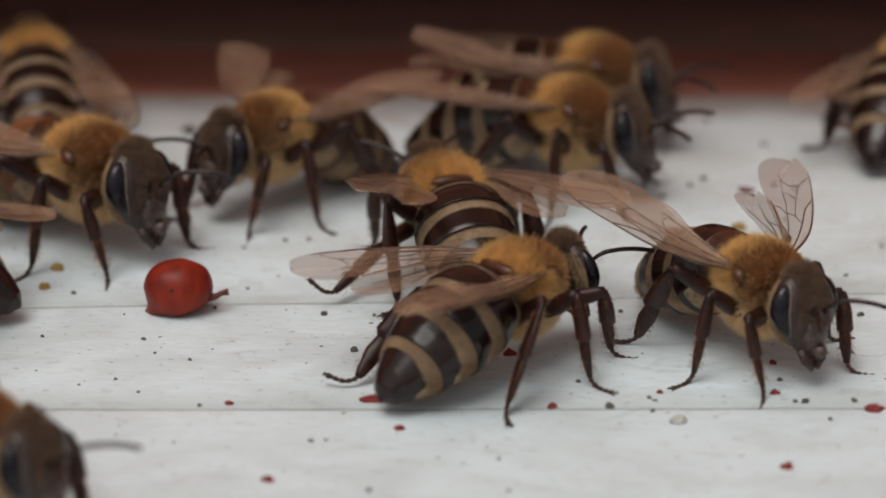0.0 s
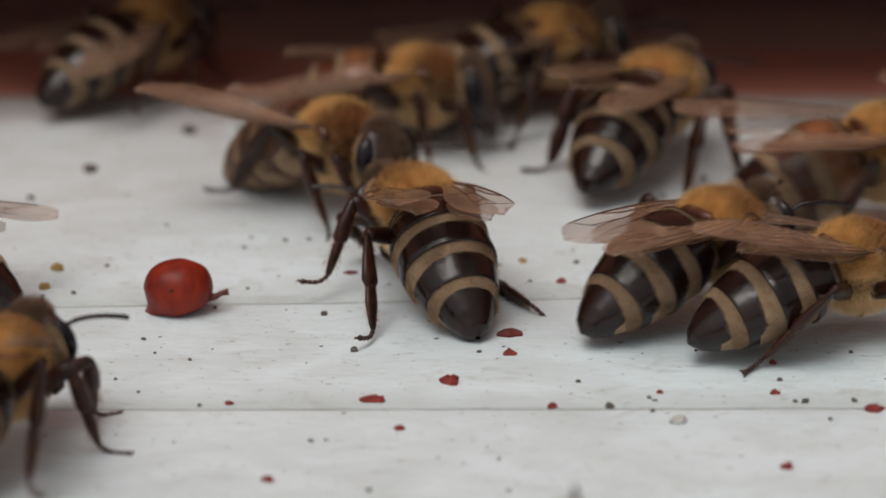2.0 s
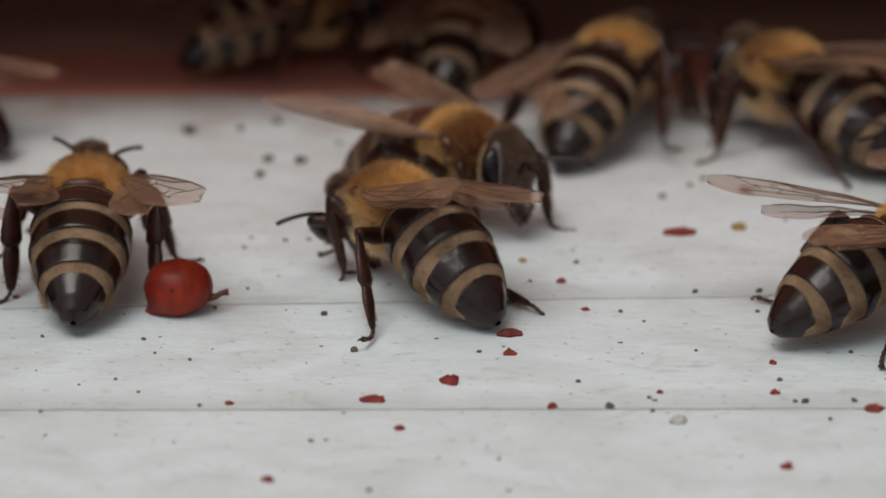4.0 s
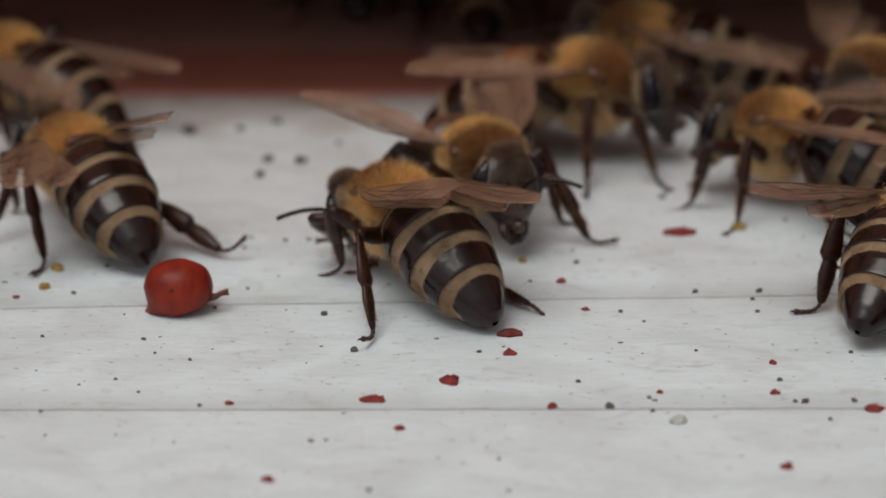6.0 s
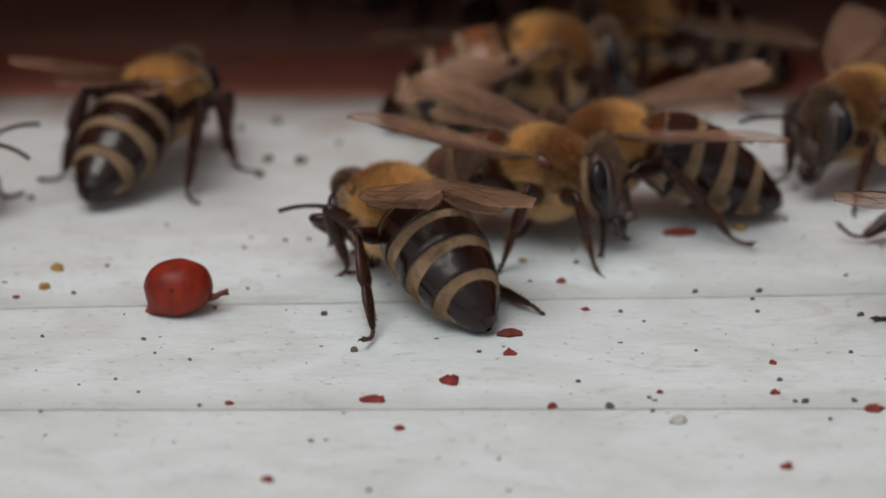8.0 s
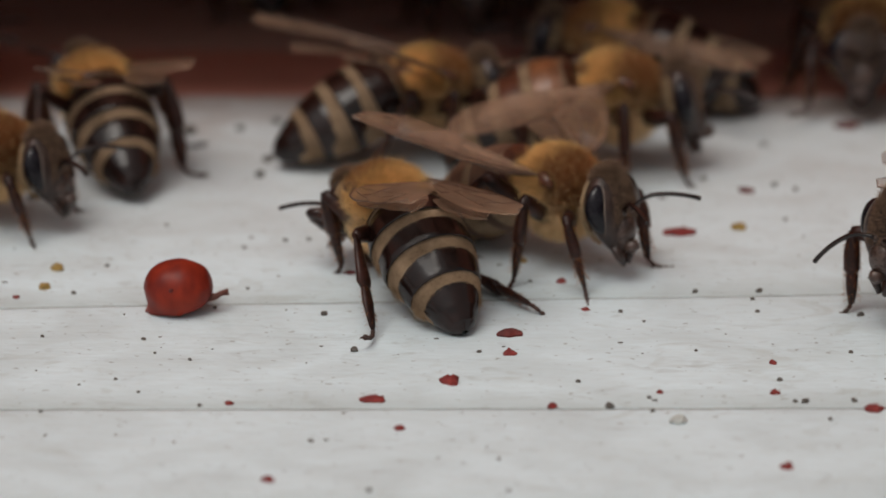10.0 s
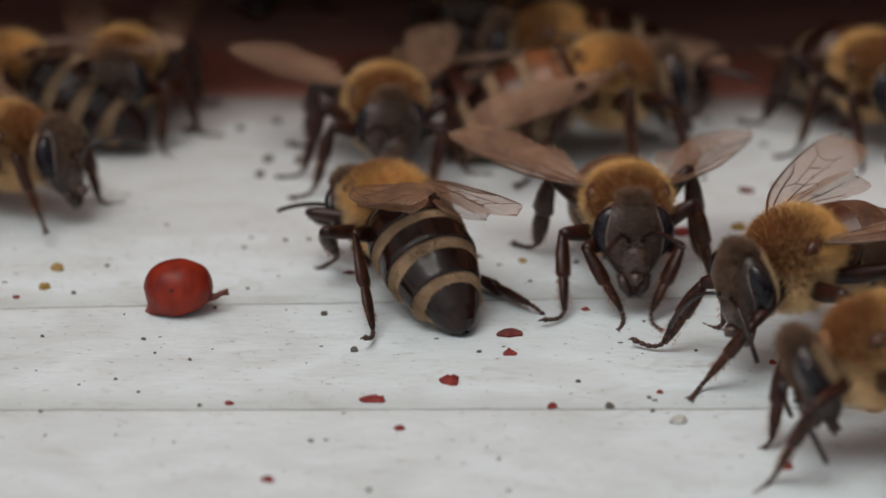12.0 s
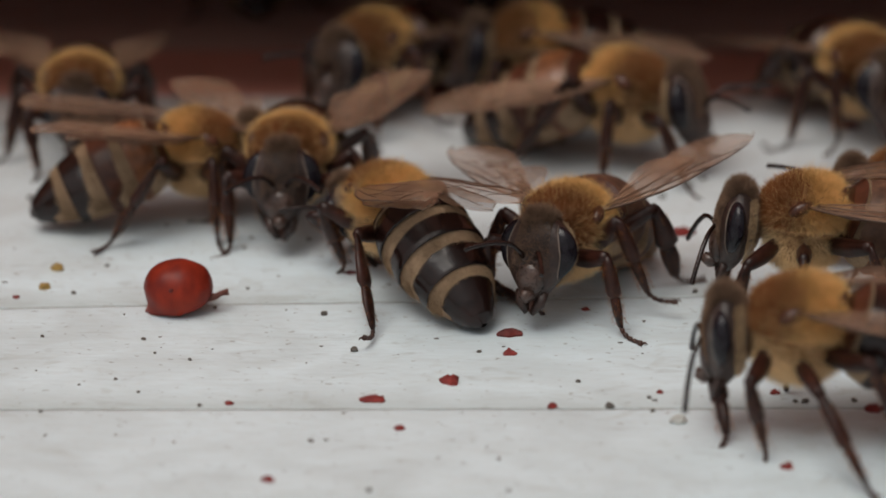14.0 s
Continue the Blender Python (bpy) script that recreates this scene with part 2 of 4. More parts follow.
def tergite(k, first):
    """One ring of the abdomen: its front strip felted, the rest bare and flaring a little over the next ring."""
    a, b, tan = RINGS[k]
    bm = bmesh.new()
    fore, rear, sides = 12, 22, 112
    grid = [[] for _ in range(fore + rear + 1)]
    for j in range(sides):
        ang = 2 * math.pi * j / sides
        edge = tan * (1 + 0.45 * abs(math.cos(ang)) ** 3 + 0.09 * noise.noise(Vector((math.cos(ang) * 3, math.sin(ang) * 3, k))))
        if 0 < k < 5:
            under = min(1.0, max(0.0, (-0.12 - math.sin(ang)) / 0.2))
            edge += (0.72 - edge) * under
        edge = max(edge, 0.004)
        for i in range(fore + rear + 1):
            u = edge * i / fore if i <= fore else edge + (1 - edge) * (i - fore) / rear
            flare = -0.012 + (0.085 if k < 4 else 0.006) * u ** 1.5 - 0.016 * max(0.0, (u - 0.9) / 0.1) ** 2
            grid[i].append(bm.verts.new(belly(a + (b - a) * u, ang, flare)))
    grid.append([bm.verts.new(belly(b - 0.012, 2 * math.pi * j / sides, -0.03)) for j in range(sides)])
    for i in range(len(grid) - 1):
        for j in range(sides):
            f = bm.faces.new((grid[i][j], grid[i][(j + 1) % sides], grid[i + 1][(j + 1) % sides], grid[i + 1][j]))
            f.material_index = 1 if i < fore and 0 < k < 5 else 0
    bm.normal_update()
    return mesh_of("segment", bm, first, FELT)


def belly_hair():
    """Short pressed hair on the pale bands and a sparse fringe along the sides."""
    rng = np.random.default_rng(5)
    roots, nors, lens = [], [], []
    for a, b, tan in RINGS[1:]:
        for _ in range(3600 if tan else 420):
            ang = rng.uniform(-0.6, math.pi + 0.6)
            u = (rng.uniform(0.0, 1.04) + 0.05 * abs(rng.normal())) * tan * (1 + 0.45 * abs(math.cos(ang)) ** 3) if tan else rng.uniform(0, 1) ** 2
            if not tan and math.sin(ang) > 0.3:
                continue
            s = min(a + (b - a) * u, 0.985)
            if s > 0.82:
                continue
            p = belly(s, ang, 0.01)
            q = belly(s, ang, 0.5) - p
            roots.append(p)
            nors.append(q.normalized())
            lens.append(rng.uniform(0.07, 0.15) if math.sin(ang) > -0.1 else rng.uniform(0.25, 0.5))
    return hair_mesh("hair_bands", BAND, np.array(roots), np.array(nors) * 0.18, np.array(lens), 0.008, np.array((-1.0, 0, 0)), seed=8)


def face_shape(p):
    """Narrows the head towards the jaws and flattens the face."""
    t = max(0.0, -p.z / 1.9)
    return Vector((p.x * (1 - 0.15 * t) + 0.25 * t, p.y * (1 - 0.50 * t ** 1.2), p.z * (1.0 if p.z > 0 else 1.34)))


HEAD = (0.86, 1.56, 1.60)
MID = (1.12, 0, -0.45)


def eye_mesh(s):
    """A long domed eye that follows the side of the head and sinks into it along its rim."""
    bm = bmesh.new()
    nu, nv = 12, 28
    rings = []
    for i in range(nu + 1):
        r = i / nu
        ring = []
        for j in range(nv if i else 1):
            a = 2 * math.pi * j / nv
            x, z = 0.17 + 0.46 * r * math.cos(a), 0.15 + 0.62 * r * math.sin(a)
            y = s * math.sqrt(max(0.02, 1 - x * x - z * z))
            p = face_shape(Vector((x * HEAD[0], y * HEAD[1], z * HEAD[2])))
            out = 1.0 + 0.13 * (1 - r ** 4) - 0.015
            ring.append(bm.verts.new(Vector(MID) + p * out))
        rings.append(ring)
    for j in range(nv):
        bm.faces.new((rings[0][0], rings[1][j], rings[1][(j + 1) % nv]))
        for i in range(1, nu):
            bm.faces.new((rings[i][j], rings[i + 1][j], rings[i + 1][(j + 1) % nv], rings[i][(j + 1) % nv]))
    bmesh.ops.recalc_face_normals(bm, faces=bm.faces)
    return mesh_of("eye", bm, EYE_SKIN)


def eye_rim(s):
    """The thin pale seam between the eye and the face."""
    bm = bmesh.new()
    pts = []
    for j in range(15):
        a = radians(-78 + 156 * j / 14)
        x, z = 0.17 + 0.475 * math.cos(a), 0.15 + 0.635 * math.sin(a)
        y = s * math.sqrt(max(0.02, 1 - x * x - z * z))
        p = face_shape(Vector((x * HEAD[0], y * HEAD[1], z * HEAD[2])))
        pts.append(Vector(MID) + p * 1.0)
    tube(bm, pts, [0.008 + 0.016 * math.sin(math.pi * j / 14) for j in range(15)], 6)
    return mesh_of("eye_rim", bm, SEAM)


def wing_edge(u, long, chord, fore):
    """Front and rear edge of a wing at u along it."""
    front = 0.22 * chord * math.sin(math.pi * min(1, u * 1.02)) + (0.06 * chord if fore else 0.12 * chord) * math.sin(2 * math.pi * u)
    wide = 0.10 + 0.90 * math.sin(math.pi / 2 * min(1, u / 0.68)) ** 1.1
    top, low = front * 0.9, front * 0.9 - chord * wide
    middle, end = 0.62 * top + 0.38 * low, max(0.0, (u - 0.70) / 0.30)
    return middle + (top - middle) * math.sqrt(max(0.0, 1 - end ** 2.6)), middle + (low - middle) * math.sqrt(max(0.0, 1 - end ** 2.0))


def wing_mesh(long, chord, side, fore):
    bm = bmesh.new()
    nu, nv = 26, 9
    g = []
    for i in range(nu + 1):
        u = 1 - (1 - i / nu) ** 1.8
        top, low = wing_edge(u, long, chord, fore)
        if i == nu:
            top = low = (top + low) / 2
        row = []
        for j in range(nv + 1):
            v = j / nv
            y = top + (low - top) * v
            z = 0.10 * math.sin(7 * v + 2 * u) * u * (1 - 0.4 * v) - 0.25 * (u ** 2) * v + 0.05 * noise.noise(Vector((u * 6, v * 5, long)))
            row.append(bm.verts.new((u * long, -side * y, z)))
        g.append(row)
    for i in range(nu):
        for j in range(nv):
            bm.faces.new((g[i][j], g[i + 1][j], g[i + 1][j + 1], g[i][j + 1]))
    return mesh_of("wing", bm, MEMBRANE)


def vein_mesh(long, chord, side, fore):
    bm = bmesh.new()

    def at(u, v):
        top, low = wing_edge(u, long, chord, fore)
        y = top + (low - top) * v
        z = 0.10 * math.sin(7 * v + 2 * u) * u * (1 - 0.4 * v) - 0.25 * (u ** 2) * v + 0.05 * noise.noise(Vector((u * 6, v * 5, long))) + 0.012
        return (u * long, -side * y, z)

    def line(track, r0, r1):
        pts, n = [], 6
        for (u0, v0), (u1, v1) in zip(track, track[1:]):
            for i in range(n):
                pts.append(at(u0 + (u1 - u0) * i / n, v0 + (v1 - v0) * i / n))
        pts.append(at(*track[-1]))
        tube(bm, pts, [r0 + (r1 - r0) * i / (len(pts) - 1) for i in range(len(pts))], 5)

    line(((0, 0), (0.3, 0.0), (0.62, 0.0), (0.9, 0.02)), 0.07 if fore else 0.04, 0.022)
    if fore:
        line(((0, 0.3), (0.25, 0.25), (0.52, 0.16), (0.64, 0.02)), 0.042, 0.026)
        line(((0.02, 0.6), (0.25, 0.58), (0.5, 0.52), (0.70, 0.55)), 0.032, 0.015)
        line(((0.03, 0.9), (0.3, 0.88), (0.46, 0.86)), 0.028, 0.014)
        line(((0.36, 0.22), (0.42, 0.36), (0.42, 0.55)), 0.02, 0.02)
        line(((0.42, 0.36), (0.60, 0.30), (0.78, 0.22), (0.86, 0.05)), 0.022, 0.014)
        line(((0.60, 0.30), (0.64, 0.44), (0.60, 0.54)), 0.02, 0.017)
        line(((0.76, 0.23), (0.72, 0.40), (0.74, 0.56)), 0.02, 0.014)
        line(((0.40, 0.56), (0.44, 0.70), (0.42, 0.86)), 0.02, 0.016)
        line(((0.70, 0.55), (0.80, 0.62)), 0.02, 0.012)
    else:
        line(((0.02, 0.5), (0.3, 0.4), (0.6, 0.35), (0.85, 0.35)), 0.035, 0.015)
        line(((0.3, 0.4), (0.45, 0.6), (0.6, 0.8)), 0.025, 0.015)
        line(((0.5, 0.02), (0.52, 0.2), (0.55, 0.36)), 0.025, 0.02)
    return mesh_of("venation", bm, VEIN)


LEGS = {"front": (2.3, 3.0), "middle": (2.5, 3.5), "hind": (3.0, 4.4)}


def upper_leg(kind):
    long = LEGS[kind][0]
    bm = bmesh.new()
    tube(bm, ((-0.3, 0, -0.1), (0, 0, 0), (0.35, 0, -0.02), (0.5 * long, 0, 0.05), (0.9 * long, 0, 0.03), (long + 0.08, 0, 0)), (0.34, 0.40, 0.38, 0.41, 0.32, 0.23), 9, 0.8)
    return mesh_of("leg", bm, LEG)


def lower_leg(kind):
    """Shin and heel as far as the ankle; the hind one is broad and flat, like a paddle."""
    long = LEGS[kind][1]
    bm = bmesh.new()
    if kind == "hind":
        a = 0.56 * long
        tube(bm, ((-0.05, 0, 0), (0.2, 0, 0), (0.5 * a, 0, 0.06), (0.88 * a, 0, 0.05), (a, 0, 0)), (0.17, 0.24, 0.42, 0.53, 0.34), 10, 0.50)
        tube(bm, ((a - 0.14, 0, 0), (a + 0.06, 0, 0), (0.72 * long, 0, 0.02), (0.95 * long, 0, 0), (long, 0, 0)), (0.26, 0.36, 0.42, 0.25, 0.15), 10, 0.48)
    else:
        a = 0.58 * long
        tube(bm, ((-0.05, 0, 0), (0.2, 0, 0), (0.5 * a, 0, 0.03), (0.9 * a, 0, 0.02), (a, 0, 0)), (0.19, 0.26, 0.35, 0.36, 0.22), 9, 0.78)
        tube(bm, ((a - 0.12, 0, 0), (a + 0.06, 0, 0), (0.78 * long, 0, 0), (long, 0, 0)), (0.20, 0.26, 0.25, 0.14), 8, 0.72)
    return mesh_of("shin", bm, LEG)


def foot_mesh(kind):
    """The jointed foot with its two claws, bent to lie along the ground."""
    long = LEGS[kind][1]
    bm = bmesh.new()
    x, z = long, 0.0
    for i, (dx, dz) in enumerate(((0.22, 0.10), (0.20, 0.20), (0.12, 0.26), (0.06, 0.28))):
        tube(bm, ((x, 0, z), (x + dx * 0.6, 0, z + dz * 0.6), (x + dx, 0, z + dz)), (0.07, 0.115, 0.075), 7)
        x, z = x + dx, z + dz
    tube(bm, ((x, 0, z), (x + 0.05, 0, z + 0.2), (x + 0.10, 0, z + 0.28)), (0.08, 0.14, 0.08), 7)
    for s in (-1, 1):
        tube(bm, ((x + 0.08, 0, z + 0.22), (x + 0.06, s * 0.14, z + 0.36), (x + 0.16, s * 0.18, z + 0.42)), (0.06, 0.045, 0.012), 5)
    return mesh_of("foot", bm, FOOT)


def leg_hair(kind):
    long = LEGS[kind][1]
    rng = np.random.default_rng(11)
    n = 420
    x = rng.uniform(0.1, 0.95, n) * long
    a = rng.uniform(0, 2 * math.pi, n)
    r = (0.36 if kind == "hind" else 0.30)
    fl = 0.42 if kind == "hind" else 0.7
    roots = np.stack([x, fl * r * np.cos(a), r * np.sin(a)], 1)
    nor = np.stack([np.zeros(n), np.cos(a), np.sin(a)], 1)
    return hair_mesh("leg_hair", BROWN, roots, nor, rng.uniform(0.12, 0.28, n), 0.008, np.array((0.9, 0, 0)), seed=12)


def antenna_mesh():
    bm = bmesh.new()
    pts = [Vector((0, 0, 0)), Vector((0.28, 0, 0.22)), Vector((0.6, 0, 0.42)), Vector((0.92, 0, 0.52)), Vector((0.99, 0, 0.52))]
    thick = [0.11, 0.09, 0.09, 0.11, 0.085]
    for i in range(10):
        d = Vector((0.85, 0, 0.02 - 0.040 * i)).normalized() * 0.205
        for k, r in ((0.15, 0.100), (0.9, 0.108), (1.0, 0.094)):
            pts.append(pts[-1] + d * (0.15 if k == 0.15 else 0.75 if k == 0.9 else 0.10))
            thick.append(r)
    tube(bm, pts, thick, 8)
    return mesh_of("antenna", bm, BLACK)


def bee_meshes():
    """Every mesh of a bee, made once and shared by all bees."""
    g = {}
    bm = bmesh.new()
    blob(bm, (-0.05, 0, 3.50), (1.82, 1.68, 1.34), u=32, v=20, rough=0.05)
    blob(bm, (0.1, 0, 2.40), (1.45, 1.28, 1.15), u=24, v=14, rough=0.05)
    tube(bm, ((1.2, 0, 3.3), (1.65, 0, 3.25), (2.1, 0, 3.2)), (0.85, 0.70, 0.55), 12)
    tube(bm, ((-1.2, 0, 3.4), (-1.55, 0, 3.38), (-1.95, 0, 3.3)), (0.95, 0.62, 0.5), 12)
    g["thorax"] = mesh_of("thorax", bm, THORAX)
    bm = bmesh.new()
    blob(bm, (-1.34, 0, 4.24), (0.34, 1.00, 0.36), (0, -35, 0), 20, 12)
    g["scutellum"] = mesh_of("scutellum", bm, UMBER)
    bm = bmesh.new()
    blob(bm, (0, 0, 0), (0.55, 0.30, 0.30), u=14, v=10, rough=0.1)
    g["tegula"] = mesh_of("wing_root", bm, UMBER)

    c, r = (-0.05, 0, 3.50), (1.82, 1.68, 1.34)
    p, n = on_ellipsoid(34000, c, r, lambda v: (v[:, 2] > -0.25) & (np.abs(v[:, 0]) < 0.96) & ~((v[:, 0] < -0.6) & (v[:, 2] > 0.32) & (v[:, 2] < 0.68) & (np.abs(v[:, 1]) < 0.45)), 1)
    rng = np.random.default_rng(2)
    soft = rng.normal(0, 0.55, len(p))
    front = (p[:, 0] + 0.8 * soft > np.where(p[:, 2] > 4.1, -0.15, 0.35)) & (p[:, 2] + 0.5 * soft > 2.75) & (rng.random(len(p)) > 0.08)
    L = rng.uniform(0.20, 0.54, len(p)) * np.where(rng.random(len(p)) < 0.14, 1.55, 1.0)
    flank = ~front & (p[:, 2] + 0.7 * soft < 3.45)
    top = ~front & ~flank
    g["mane"] = hair_mesh("golden_fuzz", GOLD, p[top], n[top], L[top], 0.0078, np.array((-0.20, 0, 0.15)), seed=3)
    g["crest"] = hair_mesh("brown_fuzz", BROWN, p[front], n[front], L[front] * 0.70, 0.009, np.array((0.1, 0, 0.2)), seed=4)
    g["flank"] = hair_mesh("tawny_fuzz", TAWNY, p[flank], n[flank], L[flank], 0.009, np.array((-0.05, 0, -0.1)), seed=13)
    p, n = on_ellipsoid(12000, (0.05, 0, 2.45), (1.55, 1.42, 1.28), lambda v: (v[:, 2] < 0.45) & (np.abs(v[:, 0]) < 0.93), 5)
    g["bib"] = hair_mesh("pale_fuzz", PALE, p, n, rng.uniform(0.28, 0.62, len(p)), 0.009, np.array((0.1, 0, -0.15)), seed=6)

    g["segments_dark"] = [tergite(k, UMBER if k < 1 else BLACK) for k in range(6)]
    g["segments_amber"] = [tergite(k, AMBER if 0 < k < 2 else (UMBER if k in (0, 2) else BLACK)) for k in range(6)]
    g["segments_brown"] = [tergite(k, UMBER if k in (0, 4, 5) else DULL) for k in range(6)]
    g["bands"] = belly_hair()

    bm = bmesh.new()
    blob(bm, MID, HEAD, (0, 0, 0), 32, 22, face_shape)
    g["head"] = mesh_of("head", bm, FACE)
    bm = bmesh.new()
    blob(bm, (1.78, 0, -1.55), (0.38, 0.64, 0.74), (0, 8, 0), 20, 14)
    for q in (1, -1):
        blob(bm, (1.97, q * 0.26, -0.62), (0.14, 0.17, 0.17), (0, 0, 0), 14, 10)
    g["clypeus"] = mesh_of("face_plate", bm, PLATE)
    bm = bmesh.new()
    tube(bm, ((1.86, 0, -2.02), (1.90, 0, -2.22), (1.82, 0, -2.40)), (0.30, 0.34, 0.20), 10, 1.5)
    g["labrum"] = mesh_of("upper_lip", bm, PLATE)
    bm = bmesh.new()
    blob(bm, (0, 0, 0), (0.115, 0.115, 0.09), u=12, v=8)
    g["ocellus"] = mesh_of("ocellus", bm, EYE_SKIN)
    for s in (1, -1):
        g["eye", s] = eye_mesh(s)
        g["eye_rim", s] = eye_rim(s)
    bm = bmesh.new()
    tube(bm, ((1.45, 0.50, -2.10), (1.60, 0.42, -2.6), (1.60, 0.12, -3.05)), (0.26, 0.24, 0.12), 9, 0.7)
    g["jaw", 1] = mesh_of("jaw", bm, FACE)
    bm = bmesh.new()
    tube(bm, ((1.45, -0.50, -2.10), (1.60, -0.42, -2.6), (1.60, -0.12, -3.05)), (0.26, 0.24, 0.12), 9, 0.7)
    g["jaw", -1] = mesh_of("jaw", bm, FACE)
    bm = bmesh.new()
    tube(bm, ((1.4, 0, -2.3), (1.45, 0, -2.9), (1.35, 0, -3.12)), (0.2, 0.14, 0.06), 8)
    g["tongue"] = mesh_of("tongue", bm, UMBER)
    p, n = on_ellipsoid(13000, (1.10, 0, -0.45), (0.87, 1.45, 1.60), lambda v: (v[:, 2] > -0.6) & (np.abs(v[:, 1]) < 0.56 - 0.12 * v[:, 2]), 7)
    g["face_hair"] = hair_mesh("face_hair", GREYHAIR, p, n, rng.uniform(0.07, 0.20, len(p)) + rng.uniform(0.2, 0.5, len(p)) * np.clip((p[:, 2] - 0.55) / 0.6, 0, 1), 0.010, np.array((0.1, 0, 0.1)), seed=9)
    p, n = on_ellipsoid(4200, (1.02, 0, -0.5), (0.82, 1.57, 1.66), lambda v: (v[:, 0] < -0.26) & (v[:, 0] > -0.7) & (np.abs(v[:, 1]) > 0.3) & (v[:, 2] < 0.78), 8)
    g["cheek_hair"] = hair_mesh("cheek_hair", CREAM, p, n, rng.uniform(0.07, 0.19, len(p)), 0.010, np.array((0.35, 0, -0.10)), seed=10)
    g["antenna"] = antenna_mesh()
    for kind in LEGS:
        g["leg", kind], g["shin", kind], g["foot", kind], g["leg_hair", kind] = upper_leg(kind), lower_leg(kind), foot_mesh(kind), leg_hair(kind)
    for s in (1, -1):
        g["fore_wing", s], g["fore_veins", s] = wing_mesh(8.6, 2.6, s, True), vein_mesh(8.6, 2.6, s, True)
        g["hind_wing", s], g["hind_veins", s] = wing_mesh(6.0, 2.0, s, False), vein_mesh(6.0, 2.0, s, False)
    return g


RAISE = 0.35
HIPS = {"front": (1.1, 0.70, 2.6), "middle": (0.05, 0.85, 2.4), "hind": (-1.0, 0.85, 2.6)}
STANCE = {"front": (3.1, 2.3), "middle": (0.3, 3.7), "hind": (-4.1, 3.3)}


def honey_bee(label, kind="dark", droop=14, nod=12, size=1.0):
    """A worker bee: one thing with its parts. droop: the abdomen's slope; nod: how far the head hangs."""
    g = BEE
    bee = tagged(new("honey_bee"), label, "bee", "bees on the landing board")
    bee.scale = (size, size, size)
    thorax = put("thorax", g["thorax"], bee, mm(0, 0, RAISE))
    put("golden_fuzz", g["mane"], thorax, label="golden thorax hair")
    put("brown_fuzz", g["crest"], thorax, label="darker hair behind the head")
    put("tawny_fuzz", g["flank"], thorax, label="tawny hair on the flanks")
    put("pale_fuzz", g["bib"], thorax, label="pale hair under the thorax")
    put("scutellum", g["scutellum"], thorax, label="bare dark shield plate")
    abdomen = put("abdomen", g["bands"], bee, mm(-1.42, 0, 3.45 + RAISE, 0, -droop, 0), "abdomen with pale hair bands")
    for me in g["segments_" + kind]:
        put("segment", me, abdomen)
    head = put("head", g["head"], bee, mm(1.58, 0, 3.30 + RAISE, 0, nod, 0))
    put("face_plate", g["clypeus"], head)
    put("upper_lip", g["labrum"], head)
    for way in ((0.36, 0.0, 0.93), (0.16, 0.24, 0.957), (0.16, -0.24, 0.957)):
        spot = Vector(MID) + face_shape(Vector((way[0] * HEAD[0], way[1] * HEAD[1], way[2] * HEAD[2])))
        put("ocellus", g["ocellus"], head, mm(*spot))
    put("tongue", g["tongue"], head)
    put("face_hair", g["face_hair"], head)
    put("cheek_hair", g["cheek_hair"], head)
    rig = {"bee": bee, "size": size, "head": head, "abdomen": abdomen}
    for s, side in ((1, "left"), (-1, "right")):
        put("eye", g["eye", s], head, None, "glossy black compound eye")
        put("eye_rim", g["eye_rim", s], head, None, "thin pale seam beside the eye")
        put("jaw", g["jaw", s], head)
        rig["antenna", s] = put("antenna", g["antenna"], head, mm(2.02, s * 0.26, -0.60, 0, 0, s * 35))
        put("wing_root", g["tegula"], bee, mm(0.30, s * 1.50, 4.08 + RAISE, 0, 20, s * 15))
        fore = put("fore_wing", g["fore_wing", s], bee, None, "clear brownish wing")
        put("venation", g["fore_veins", s], fore)
        hind = put("hind_wing", g["hind_wing", s], bee, None, "clear brownish wing")
        put("venation", g["hind_veins", s], hind)
        rig["fore", s], rig["rear", s] = fore, hind
        for k in LEGS:
            leg = put("leg", g["leg", k], bee)
            shin = put("shin", g["shin", k], leg)
            put("foot", g["foot", k], leg)
            put("leg_hair", g["leg_hair", k], leg)
            rig["leg", k, s] = (leg, [o for o in leg.children])
    return rig


def wing_pose(s, spread, lift, twist, fore):
    """A wing's pose on its bee: spread 0 lies straight back, 90 straight out; lift raises it; twist turns it on its length."""
    sp, up = radians(spread), radians(lift)
    d = Vector((-math.cos(sp) * math.cos(up), s * math.sin(sp) * math.cos(up), math.sin(up)))
    c = Vector((math.sin(sp), s * math.cos(sp), 0))
    y = -s * c
    m = Matrix((d, y, d.cross(y))).transposed().to_4x4()
    at = Vector((0.12, s * 1.48, 4.18 + RAISE)) if fore else Vector((-0.42, s * 1.42, 4.03 + RAISE))
    return Matrix.Translation(at * MM) @ m @ pose(0, 0, 0, s * twist, 0, 0)


def leg_poses(hip, foot, kind, hint=None):
    """Poses of upper leg (on the bee) and shin (on the leg) that bring the ankle to the foot's place. Millimetres in the bee's space."""
    a, b = LEGS[kind]
    span = foot - hip
    dist = min(max(span.length, abs(a - b) + 0.3), a + b - 0.02)
    way = span.normalized()
    hint = Vector(hint) if hint else Vector((0.45 if kind == "front" else -0.35 if kind == "hind" else 0.1, 0.95 if hip.y > 0 else -0.95, 0.8))
    up = (hint - way * way.dot(hint)).normalized()
    along = (a * a - b * b + dist * dist) / (2 * dist)
    high = math.sqrt(max(0.0, a * a - along * along))
    knee = hip + way * along + up * high
    ankle = hip + way * dist

